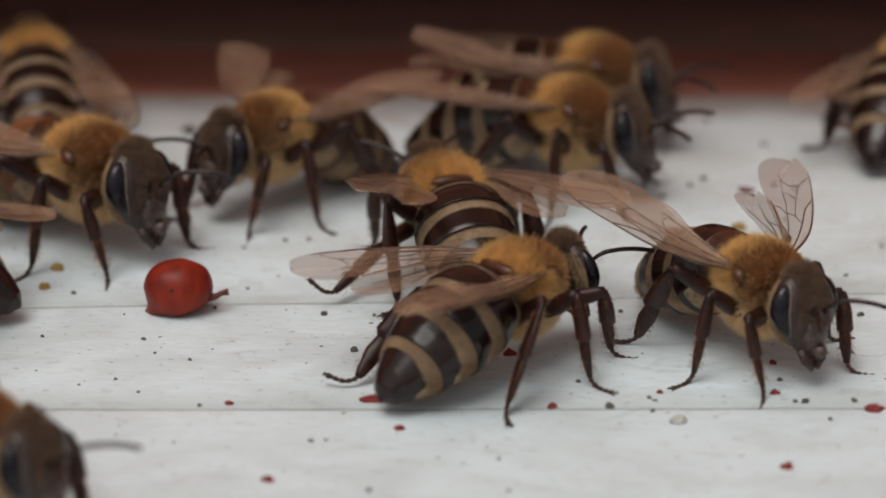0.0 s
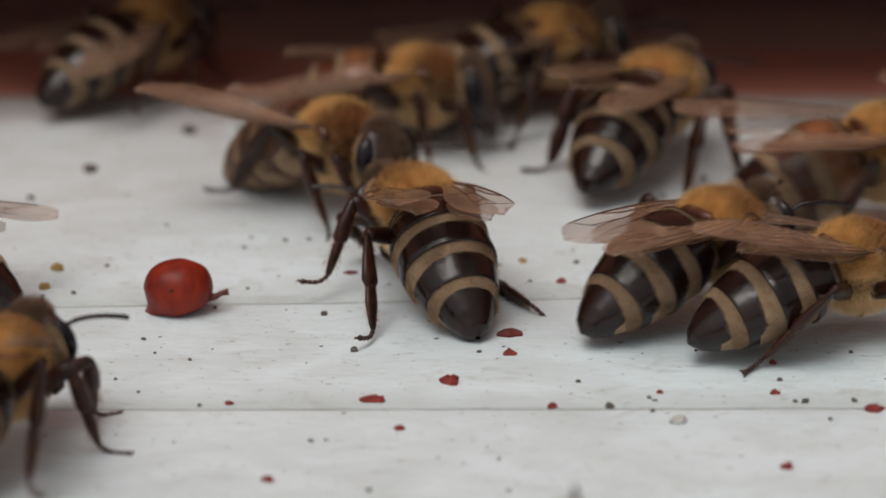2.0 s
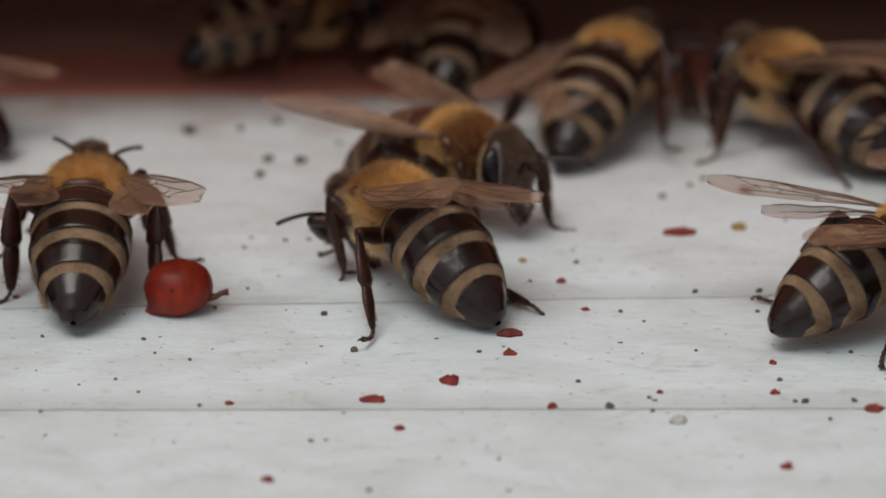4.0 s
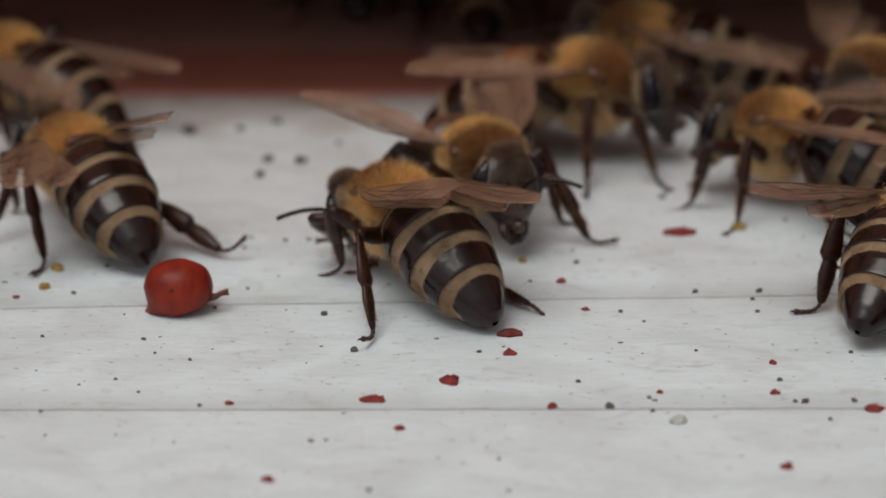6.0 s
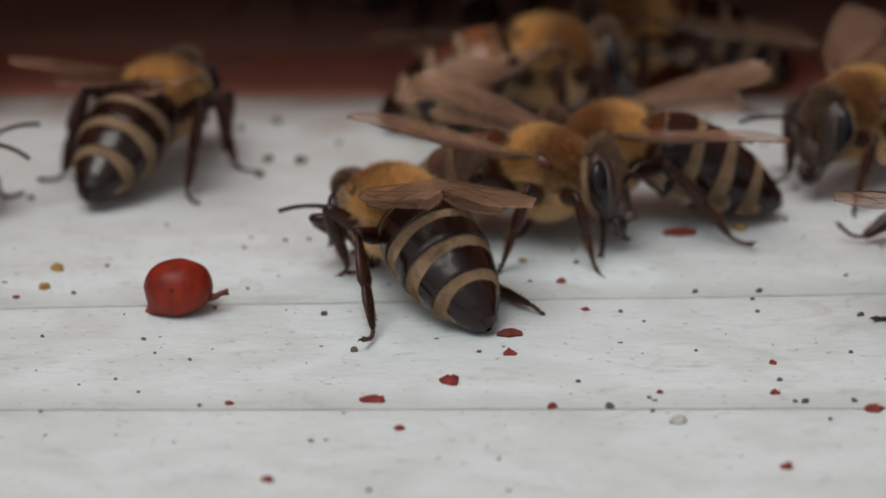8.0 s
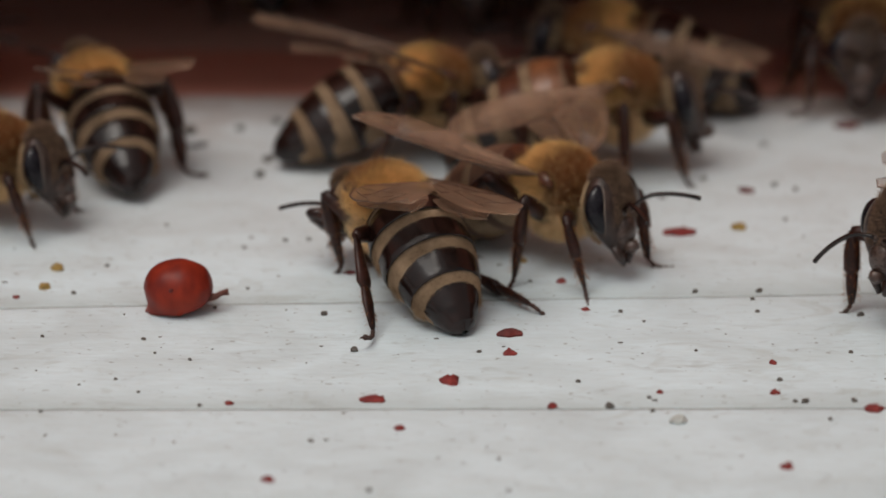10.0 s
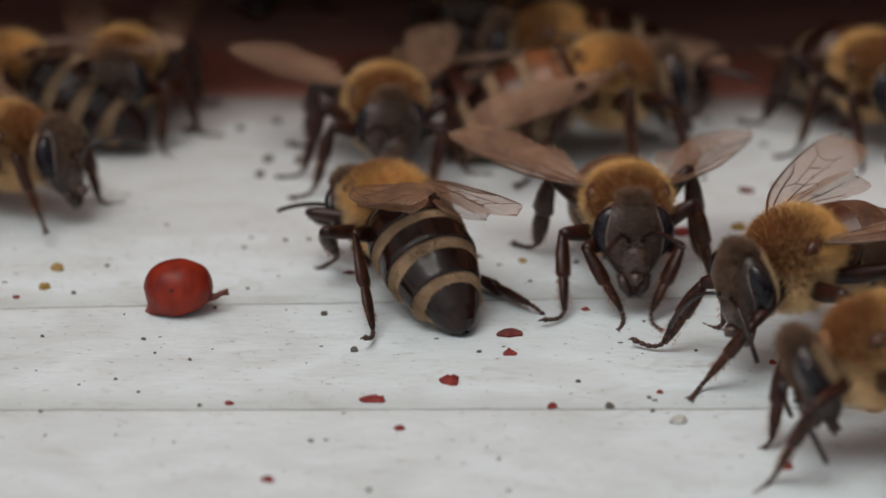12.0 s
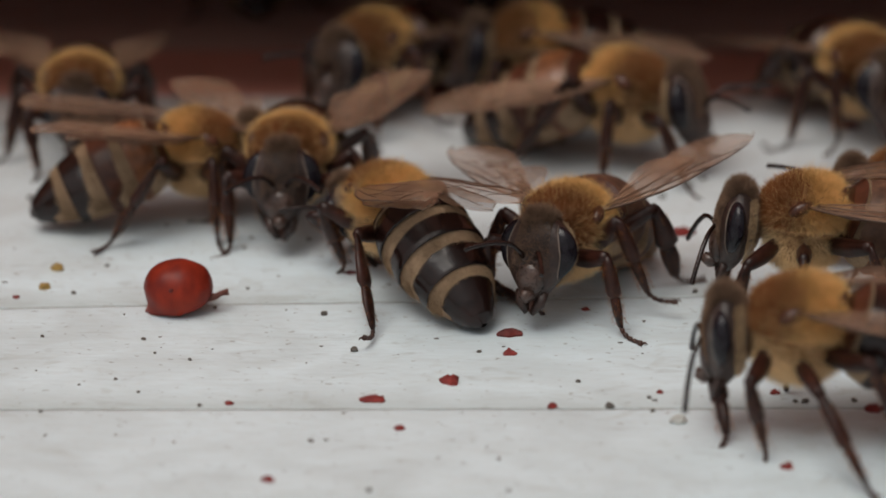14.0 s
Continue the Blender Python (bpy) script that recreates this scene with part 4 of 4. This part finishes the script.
greeter = honey_bee("furry brown honey bee with long feelers", "brown", 22, -9, 1.04)
visitor = honey_bee("pale-furred honey bee at the front of the board", "dark", 22, -9, 1.05)
emerger = honey_bee("honey bee coming out of the dark entrance", "dark", 22, -9, 1.06)
latecomer = honey_bee("honey bee walking in over the board", "dark", 22, -9, 1.0)


def motions():
    stride(groomer, (
        (0.0, 0.01, -2.41, 106.8), (0.5, -1.11, -3.26, 107.2), (1.0, -0.3, -3.47, 105.5), (1.5, -0.81, -3.58, 107.8),
        (2.0, -1.31, -3.96, 111.8), (2.5, -2.29, -4.1, 120.5), (3.0, -2.3, -4.02, 125), (5.5, -2.33, -3.84, 129.1),
        (6.0, -2.29, -3.87, 126.3), (6.5, -2.28, -3.93, 124.9), (7.0, -2.39, -3.81, 123.3), (7.5, -2.45, -3.85, 124.7),
        (8.0, -2.28, -3.93, 122.9), (10.5, -2.54, -3.55, 116.8), (12.5, -2.55, -3.67, 117.7), (13.0, -2.53, -3.59, 119.2),
        (13.5, -2.46, -3.75, 122.2), (14.0, -2.46, -3.64, 121.6),
    ), {}, {("middle", 1): (1.3, 1.6, 0.5, 1.0, 0.7, -1.0, 2.4, 0.7), ("front", 1): (3.4, 0.5, 0.9, 0.5, 1.0, 0.2, 1.9, 0.8), ("front", -1): (3.3, -0.5, 0.8, 0.5, -1.0, 0.2, 2.4, 0.7)},
       {("hind", 1): ((0.5, 14.0, -2.95, -10.6, 0.5, 0.35, 1.4),), ("hind", -1): ((1.7, 14.0, 3.75, -7.7, 0.5, -0.6, -0.8),), ("middle", 1): ((0.0, 0.3, -5.2, -7.4), (0.5, 1.9, -4.8, -6.7))})
    carry(groomer, ((0, 0, -4), (1.5, 4, 4), (2.2, 16, 26), (3.0, 20, 34), (5.4, 18, 32), (6.5, 16, 28), (7.2, 18, 26), (8.0, 16, 30), (11.0, 20, 32), (12.5, 16, 30), (14, 20, 36)),
          ((0, 0, 25), (1.5, 0, 26), (2.5, -2, 27), (3.0, -1, 26), (5.5, -2, 24), (8.0, 0, 26), (10.5, -1, 27), (12.5, 0, 27), (14, 1, 25)))
    wings(groomer, ((0, 39, 16, 0), (0.5, 27, 16, 0), (1, 31, 16, 0), (1.5, 29, 16, 0), (2.5, 19, 15, 20), (8, 19, 15, 20), (10.5, 16, 13, 18), (12.5, 16, 13, 18), (14, 17, 14, 18)),
          ((0, 39, 4, 0), (0.5, 19, 12, 0), (1, 29, 4, 0), (1.5, -3, 10, 0), (2.5, 7, 9, 10), (8, 8, 8, 10), (10.5, 10, 6, 10), (12.5, 10, 6, 10), (14, 7, 9, 10)))
    wave(groomer, 3, 60, -26)
    stride(walker, (
        (0.0, 3.16, -13.09, 44.4), (0.5, 6.19, -8.82, 59.9), (1.0, 10.21, -7.56, 43.4), (1.5, 9.14, -7.78, 31.8),
        (2.0, 11.9, -6.85, 39), (2.5, 20.25, 1.23, 33), (3.0, 26.33, 0.93, 27), (14.0, 27.57, 0.78, 24),
    ), {("hind", 1): (-6.5, 2.9, 0.42)}, {})
    wings(walker, ((0, 41, 0, 0), (0.5, 15, 16, 0), (1, 3, 10, 0), (1.5, 15, 2, 0), (2, 1, 4, 0), (14, 1, 4, 0)),
          ((0, 10, 5, 0), (1, 12, 5, 0), (14, 16, 5, 0)))
    wave(walker, 6, 35)
    stride(forager, (
        (0.0, 13, -12.83, 304), (0.5, 13.59, -13.59, 302), (1.0, 15.72, -13.07, 316.7), (1.5, 19.86, -10.06, 369.3),
        (2.0, 17.32, -10.44, 382.5), (2.5, 18.06, -7.85, 383.3), (3.0, 18.91, -8.05, 379.9), (5.5, 21.35, -7.45, 420),
        (6.0, 20.9, -5.37, 421.7), (6.5, 22.46, -7.77, 417), (7.0, 24.24, -7.97, 423), (8.0, 24.38, -6.66, 420),
        (10.5, 26.79, -4.89, 420), (14.0, 28, -4.89, 420),
    ), {}, {}, {("hind", -1): ((1.5, 2.6, 13.15, -13.66, 0.3, -0.7, 1.0),)})
    wings(forager, ((0, 47, 6, 25), (0.5, 49, 10, 19), (1, 21, 18, 12), (1.5, 61, -4, 10), (2.4, 40, 2, 8), (3, 38, 6, 8), (6, 35, 12, 5), (14, 35, 12, 10)),
          ((0, 35, 16, 25), (0.5, 37, 18, 19), (1, 37, 12, 12), (1.5, 2, 6, 10), (2, 2, 12, 10), (2.5, 2, 16, 10), (3, 2, 14, 10), (5.3, 35, 8, 5), (14, 35, 8, 10)))
    wave(forager, 9, 35)
    stride(runner, (
        (0.0, -16.82, -28.31, 328.6), (0.5, -14.61, -27.26, 347.9), (1.0, -12.04, -25.94, 343.5), (1.5, -13.3, -25.52, 358.8),
        (2.0, -16.88, -21.51, 427), (2.5, -16.53, -19.5, 447), (3.0, -15.58, -9.2, 445.4), (5.5, -16.47, 2.44, 472.2),
        (6.0, -17.13, 3.05, 480.4), (6.5, -18.53, 2.64, 487.1), (7.0, -19.29, 2.84, 482.7), (7.5, -18.61, 7.75, 462.8),
        (8.0, -13.78, 11.79, 427.8), (10.5, -17.72, 13.61, 474.9), (11.0, -17.31, 17.38, 468.1), (11.5, -19.46, 13.73, 516.6),
        (12.0, -22.03, 16.18, 516), (12.5, -26.64, 15.82, 510), (14.0, -30.84, 14.65, 516),
    ), {}, {}, {("hind", -1): ((2.9, 3.2, -11.3, -15.4), (5.3, 6.3, -9.9, -1.5)), ("middle", -1): ((2.9, 3.2, -12.6, -10.3),)})
    wings(runner, ((0, 29, 10, 5), (1, 29, 10, 5), (3, 7, 22, 0), (5.5, 41, 4, 0), (8, 23, 18, 0), (14, 23, 18, 0)),
          ((0, 33, 24, 5), (2.5, 33, 24, 2), (3, 35, 20, 0), (5.5, 27, 6, 0), (6, 5, 20, 0), (6.5, 31, 12, 0), (7, 29, 18, 0), (7.5, 33, 18, 0), (10.5, 15, 14, 0), (11, 19, 4, 0), (14, 19, 4, 0)))
    wave(runner, 12, 35)
    stride(guard, (
        (0.0, -8.15, 5.83, 222.3), (0.5, -7.42, 3.03, 250.7), (1.0, -5.38, 5.03, 306.9), (1.5, -5.87, 5.45, 313.7),
        (2.0, -4.79, 4.77, 317.5), (2.5, -1.62, 5.74, 347.9), (3.0, -0.24, 4.98, 342.2), (5.5, 1.84, 1.78, 286.1),
        (6.0, 1.82, 1.74, 292.9), (6.5, 1.82, 2.16, 299.2), (7.0, 2.84, 0.53, 316.7), (7.5, 3.93, 0.64, 323),
        (8.0, 4.65, 0.8, 341.1), (10.5, 5.47, -2.41, 318.1), (11.0, 8.02, -2.71, 325), (11.5, 8.7, -3.37, 306),
        (12.0, 8.05, -4.31, 272.3), (12.5, 6.1, -5.83, 242.7), (13.0, 5.51, -6.17, 243.8), (13.5, 5.45, -6.08, 254.7),
        (14.0, 5.36, -6.66, 242.4),
    ), {}, {}, {("front", 1): ((5.3, 7.1, 6.6, 0.4), (12.4, 14.0, 7.5, -10.3)), ("middle", 1): ((12.4, 13.2, 11.3, -7.4),),
        ("front", -1): ((11.2, 12.1, 7.65, -8.42),), ("middle", -1): ((11.2, 12.1, 5.23, -8.42),)})
    carry(guard, ((0, 0, -9), (10.5, 0, -9), (11.5, 14, -2), (12, 0, -9), (14, 0, -9)))
    wings(guard, ((0, 13, 4, 10), (0.5, 31, 10, 10), (1, 63, -4, 9), (1.5, 12, 10, 9), (2, 3, -4, 8), (5.3, 30, 8, 5), (8, 32, 8, 5), (10.5, 73, 0, 9), (11, 81, 0, 10), (11.5, 79, -2, 12), (12, 39, 0, 4), (12.5, 39, 8, 4), (13, 45, 10, 4), (13.5, 43, 8, 4), (14, 33, 11, 4)),
          ((0, 63, 2, 10), (0.5, 39, -2, 10), (1, 11, 0, 9), (1.5, 15, 0, 9), (2, 42, 10, 8), (2.5, 44, 12, 8), (3, 29, 12, 7), (5.5, 41, 0, 5), (6, 39, 6, 5), (6.5, 30, 0, 5), (7, 21, 6, 5), (7.5, 27, 12, 5), (8, 29, 14, 5), (10.5, 36, 14, 9), (11, 25, 10, 10), (11.5, 47, 14, 12), (12, 49, 2, 12), (12.5, 49, 6, 12), (13, 49, 6, 12), (13.5, 43, 2, 12), (14, 57, -4, 12)))
    wave(guard, 15, 35)
    stride(striped, (
        (0.0, -15.95, 0.28, 320.2), (0.5, -13.82, 0.76, 288.5), (0.8, -10.63, 0.11, 350), (1.0, -7.3, -0.4, 340),
        (1.5, 3.69, -0.57, 349.7), (1.8, 18.17, 1.24, 8), (2.0, 20.57, 2.67, 14), (2.3, 27.5, 4.0, 372), (3.0, 31, 7, 400),
        (3.8, 28, 11, 510), (4.6, 17, 10.2, 530), (5.1, 9.5, 12.4, 440), (5.5, 7.36, 11.97, 350.2), (6.0, 7.36, 12.71, 348.8), (6.5, 6.28, 15.42, 365.8), (7.0, 5.99, 16.14, 364),
        (7.5, 5.06, 17.85, 368), (8.0, 5.41, 17.06, 362), (10.5, 8.93, 10.68, 355.9), (11.0, 8.98, 11.15, 356.6),
        (11.5, 8.34, 13.41, 368.1), (12.0, 8.34, 13.44, 367.5), (12.5, 10.03, 10.75, 347.6), (13.0, 8.85, 11.55, 343.6),
        (13.5, 9.18, 10.45, 348.8), (14.0, 9, 11.47, 336.5),
    ), {}, {})
    wings(striped, ((0, 49, -6, 20), (0.5, 13, 0, 12), (3, 30, 2, 5), (6, 24, -9, 12), (14, 24, -9, 12)),
          ((0, 20, -2, 20), (0.5, 17, -4, 12), (1, 45, 8, 5), (2.0, 24, 6, 5), (3, 30, 2, 5), (5.5, 35, 10, 11), (6, 41, 6, 12), (6.5, 21, -12, 12), (7, 38, -6, 12), (7.5, 41, -10, 12), (8, 41, -8, 12), (14, 41, -8, 12)))
    wave(striped, 18, 35)
    stride(sentry, (
        (0.0, 7.66, 14.54, 344.7), (0.5, 8, 15.82, 362.2), (1.0, 7.54, 17.65, 387.8), (1.5, 6.56, 19.92, 380.9),
        (2.0, 5.96, 20.37, 383.5), (2.5, 5.64, 20.36, 379.5), (3.0, 6.94, 15.88, 370), (5.5, 10.69, 20.44, 530),
        (6.0, 10.2, 20.86, 530), (6.5, 11, 19.81, 545), (7.0, 10.49, 21.5, 540), (7.5, 11.04, 22.55, 545),
        (8.0, 10.41, 23.11, 545), (10.5, 7.85, 20.77, 525), (11.0, 7.34, 20.8, 525), (11.5, 5.33, 19.04, 540),
        (12.0, 5.65, 20.14, 545), (14.0, 4.47, 20.22, 550),
    ), {}, {})
    wings(sentry, ((0, 24, -7, 8), (14, 26, -7, 8)),
          ((0, 35, 4, 8), (3, -5, -10, 8), (14, -5, -10, 8)))
    wave(sentry, 21, 35)
    stride(roamer, (
        (0.0, 6.16, 7.54, 339.2), (0.5, 8.42, 11.26, 366.3), (1.0, 10.86, 10.45, 397.4), (1.5, 11.51, 11.29, 405.1),
        (2.0, 10.63, 12.27, 422.4), (2.5, 12, 15.41, 427), (3.0, 13.11, 15.32, 436.5), (5.5, 21.31, 13.78, 585),
        (6.0, 21.24, 13.63, 600), (6.5, 20.67, 13.49, 588), (7.0, 22.36, 13.63, 600), (7.5, 21.09, 8.93, 609),
        (8.0, 20.17, 8.87, 583), (10.5, 22.19, 22.79, 627), (11.0, 21.06, 19.83, 606.6), (11.5, 20.33, 17.24, 623.1),
        (12.0, 21.57, 15, 654), (12.5, 20.93, 14.89, 647.6), (13.0, 20.89, 17.44, 648.9), (13.5, 20.95, 17.95, 644.9),
        (14.0, 21.07, 15.78, 649.8),
    ), {}, {})
    wings(roamer, ((0, 9, 12, 5), (3, 9, 12, 5), (8, 40, 8, 5), (10.5, 75, 5, 0), (14, 75, 5, 0)),
          ((0, 21, 4, 5), (1, 4, 0, 5), (3, 17, 8, 5), (8, 40, 8, 5), (12, 15, -12, 0), (12.5, 15, -16, 0), (13, 11, -18, 0), (13.5, 21, -18, 0), (14, 29, -8, 0)))
    wave(roamer, 24, 35)
    stride(arrival, (
        (0.0, 30.44, 2.65, 180), (3.0, 28.02, 3.99, 180), (5.5, 18.92, 5.63, 181.9), (6.0, 15.78, 6.07, 152.5),
        (6.5, 14.61, 6.21, 156.3), (7.0, 14.24, 6.36, 149.3), (7.5, 11.2, 4.03, 178.7), (8.0, 7.74, 4.09, 178.2),
        (10.3, -0.79, 14.74, 10), (10.5, -0.32, 15.46, 18.7), (11.0, -0.53, 15.39, -62.5), (11.5, -3.6, 9.55, -17.5),
        (12.0, -2.79, 9.96, -82.7), (12.5, -5.03, 10.2, -116.4), (13.0, -6.53, 8.52, -167.2), (13.5, -6.68, 4.47, -92.3),
        (14.0, -7.07, 2.61, -93.9),
    ), {}, {})
    wings(arrival, ((0, 35, 8, 0), (8.5, 35, 8, 0), (10.5, 35, 10, 13), (11.3, 45, 24, 10), (11.5, 62, 62, 0), (11.7, 58, 60, 0), (12, 23, 2, 12), (12.5, 23, 6, 12), (13, 27, 14, 12), (13.5, 41, 6, 12), (14, 35, 4, 12)),
          ((0, 35, 8, 0), (8.5, 35, 8, 0), (10.3, 50, 25, 10), (11.3, 46, 10, 10), (11.5, 22, 2, 10), (11.7, 14, 8, 8), (12, 45, 0, 12), (12.5, 47, -2, 12), (13, 67, 6, 12), (13.5, 31, 2, 12), (14, 39, 0, 12)))
    wave(arrival, 27, 35)
    stride(passer, (
        (0.0, -26.34, 5.81, 10), (0.5, -21.4, 8.52, 10), (1.0, -15.28, 12.54, 39.9), (1.5, -7.21, 14.16, -15),
        (2.0, -1.03, 14.1, -10), (2.5, -0.36, 15.99, 10), (3.0, 0.35, 17.38, 50), (5.0, 2.15, 36.48, 90),
        (14.0, 2.23, 42.99, 90),
    ), {}, {})
    wings(passer, ((0, 24, -7, 8), (14, 26, -7, 8)))
    wave(passer, 30, 35)
    stride(shade_bee, (
        (0.0, -20.91, 17.91, 100), (0.5, -21.99, 21.47, 110), (1.0, -21.16, 23.05, 100), (1.5, -17.4, 22.28, 63.7),
        (2.0, -15.39, 23.71, 47.7), (2.5, -13.74, 23.66, 39.4), (3.0, -9.22, 20.48, -15.1), (5.5, -5.48, 42.1, 100),
        (6.5, -7.49, 42.1, 100), (7.0, -9.5, 42.1, 110), (8.0, -9.16, 42.1, 140), (10.5, -11.84, 42.1, 100),
        (14.0, -11.84, 42.1, 100),
    ), {}, {})
    wings(shade_bee, ((0, 24, -7, 8), (14, 26, -7, 8)))
    wave(shade_bee, 33, 35)
    stride(flutterer, (
        (0.0, -1.36, -47.76, 75), (1.5, 1.19, -44.39, 63), (2.0, 2.73, -39.26, 54), (2.5, 8.7, -33.6, 26.8),
        (2.8, 12.0, -30.2, 33), (3.0, 14.2, -28.1, 29.7), (3.2, 18.5, -23.4, 33), (3.8, 27.49, -17.44, 25),
        (14.0, 28.59, -17.44, 25),
    ), {}, {})
    wings(flutterer, ((0, 10, 0, 0), (2.0, 12, 2, 0), (2.2, 30, 16, -38), (2.35, 22, 24, -38), (2.5, 30, 27, -38), (2.65, 24, 32, -38), (2.8, 35, 24, -38), (2.9, 30, 36, -38), (3.0, 42, 32, -38), (3.2, 36, 14, -38), (3.6, 40, 8, 0), (14, 40, 8, 0)),
          ((0, 10, 0, 0), (2.0, 12, 2, 0), (2.2, 30, 8, 10), (2.35, 22, 16, 10), (2.5, 30, 11, 10), (2.65, 24, 20, 10), (2.8, 35, 16, 10), (2.9, 30, 26, 10), (3.0, 42, 22, 10), (3.2, 36, 14, 8), (3.6, 40, 8, 0), (14, 40, 8, 0)))
    wave(flutterer, 36, 35)
    stride(edge_bee, (
        (0.0, -25.71, -6.89, 165), (1.0, -26.02, -6.89, 165), (2.0, -25.61, -6.89, 165), (2.5, -26.1, -6.89, 165),
        (3.0, -27.35, -6.89, 165), (14.0, -30.49, -6.89, 165),
    ), {}, {})
    wings(edge_bee, ((0, 24, -7, 8), (14, 26, -7, 8)))
    wave(edge_bee, 39, 35)
    stride(leaver, (
        (0.0, 24.02, 16.53, 66), (0.5, 28.86, 17.93, 51), (14.0, 35.25, 17.83, 48),
    ), {}, {})
    wings(leaver, ((0, 24, -7, 8), (14, 26, -7, 8)))
    wave(leaver, 42, 35)
    stride(drifter, (
        (0.0, -38.96, 14.03, 150), (4.5, -26.63, 15.94, 150), (5.5, -22.07, 15.94, 140), (6.0, -22.28, 17.41, 145),
        (6.5, -30.15, 17.91, 160), (14.0, -37.08, 17.91, 170),
    ), {}, {})
    wings(drifter, ((0, 24, -7, 8), (14, 26, -7, 8)))
    wave(drifter, 45, 35)
    stride(watcher, (
        (0.0, -34.23, 25.01, 0), (10.5, -27.58, 21.49, 0), (11.5, -20.21, 20.1, -20), (12.0, -16.24, 16.82, -93.7),
        (12.5, -16.5, 16.38, -89.5), (13.0, -16.72, 13.07, -86.4), (13.5, -16.8, 14.57, -65.8), (14.0, -17.94, 12.65, -85.2),
    ), {}, {})
    wings(watcher, ((0, 13, 2, 3), (13, 13, 2, 3), (14, 23, -4, 3)),
          ((0, 25, 4, 3), (13, 25, 4, 3), (14, 25, -2, 3)))
    wave(watcher, 48, 35)
    stride(grazer, (
        (0.0, -33.26, 2.4, 0), (7.5, -28.61, 4.3, 0), (8.2, -23.84, 4.17, 0), (10.5, -20.6, 3.28, -27.7),
        (11.0, -21.04, 3.31, -29.4), (11.5, -20.55, 3.73, -30.9), (12.0, -20.23, 4.87, -27.5), (12.5, -19.41, 5.62, -14.8),
        (13.0, -16.45, 5.49, -7.6), (13.5, -15.69, 5.6, 5.3), (14.0, -11.41, 4.02, 12.6),
    ), {}, {})
    wings(grazer, ((0, 30, 5, 5), (14, 30, 3, 5)),
          ((0, 25, 12, 5), (14, 25, 12, 5)))
    wave(grazer, 51, 35)
    stride(greeter, (
        (0.0, 27.2, -7.4, 205), (8.0, 26.0, -7.4, 205), (10.5, 19.2, -7.7, 220), (11.0, 14.8, -10.2, 196.8),
        (11.5, 14.6, -12.9, 265.4), (12.0, 14.3, -12.8, 215.1), (12.5, 15.3, -11.9, 225.1), (13.0, 14.9, -12.5, 220.6),
        (13.5, 13.1, -12.3, 204), (14.0, 15.3, -8.4, 178),
    ), {}, {}, {("front", -1): ((11.7, 13.6, 9.2, -12.0),), ("front", 1): ((11.7, 13.2, 10.6, -15.9),)}, 1.0)
    carry(greeter, ((0, 0, -9), (11.0, 0, 0), (11.5, 0, 12), (12.0, 0, 14), (12.5, 0, 38), (13.0, 0, 38), (13.5, 0, 10), (14, 0, -5)))
    wings(greeter, ((0, 40, 14, 10), (11.2, 40, 14, 10), (11.5, 64, 30, 10), (11.9, 40, 10, 5), (12.4, 26, 3, 5), (14, 28, 3, 5)),
          ((0, 41, 6, 10), (11, 41, 8, 10), (11.5, 66, 32, 10), (11.9, 40, 10, 5), (12.4, 24, 2, 5), (14, 24, 2, 5)))
    wave(greeter, 54, 70, 35)
    stride(visitor, (
        (0.0, 27.95, -24.5, 200), (9.0, 25.78, -24.2, 200), (10.5, 20.6, -24.0, 200), (11.0, 18.9, -23.6, 198),
        (11.5, 17.0, -23.2, 195.6), (12.0, 16.3, -22.4, 187.2), (12.5, 15.5, -21.2, 178), (13.0, 15.3, -20.8, 176),
        (13.5, 14.6, -20.6, 174), (14.0, 13.7, -20.2, 173.4),
    ), {}, {}, {("front", -1): ((11.7, 12.2, 12.65, -21.5), (12.4, 13.1, 12.9, -19.0), (13.3, 13.7, 11.8, -20.0), (13.9, 14.0, 10.94, -21.1)),
                ("front", 1): ((11.7, 12.5, 12.5, -24.5), (12.7, 13.6, 12.1, -22.5), (13.8, 14.0, 12.3, -22.4)), ("middle", 1): ((12.7, 14.0, 15.7, -25.5),)}, 1.0)
    carry(visitor, ((0, 0, 10), (11.0, 0, 30), (13.2, 0, 32), (13.6, 0, 20), (14, 0, 4)))
    wings(visitor, ((0, 22, 1, 5), (14, 22, 1, 5)))
    wave(visitor, 57, 75, 45)
    stride(emerger, (
        (0.0, -2.95, 45, 270), (11.0, 1.98, 33.55, 270), (12.5, 1.68, 23.79, 258), (13.0, 0.48, 19.64, 252),
        (13.5, -1.98, 18.68, 217.6), (14.0, -3.62, 19.12, 232.9),
    ), {}, {})
    wings(emerger, ((0, 24, -7, 8), (14, 26, -7, 8)))
    wave(emerger, 60, 35)
    stride(latecomer, (
        (0.0, 35.97, -0.79, 190), (12.0, 27.0, -1.3, 190), (13.5, 22.54, -2.3, 190), (14.0, 20.75, -1.38, 192),
    ), {}, {})
    wings(latecomer, ((0, 24, -7, 8), (14, 26, -7, 8)))
    wave(latecomer, 63, 35)


motions()
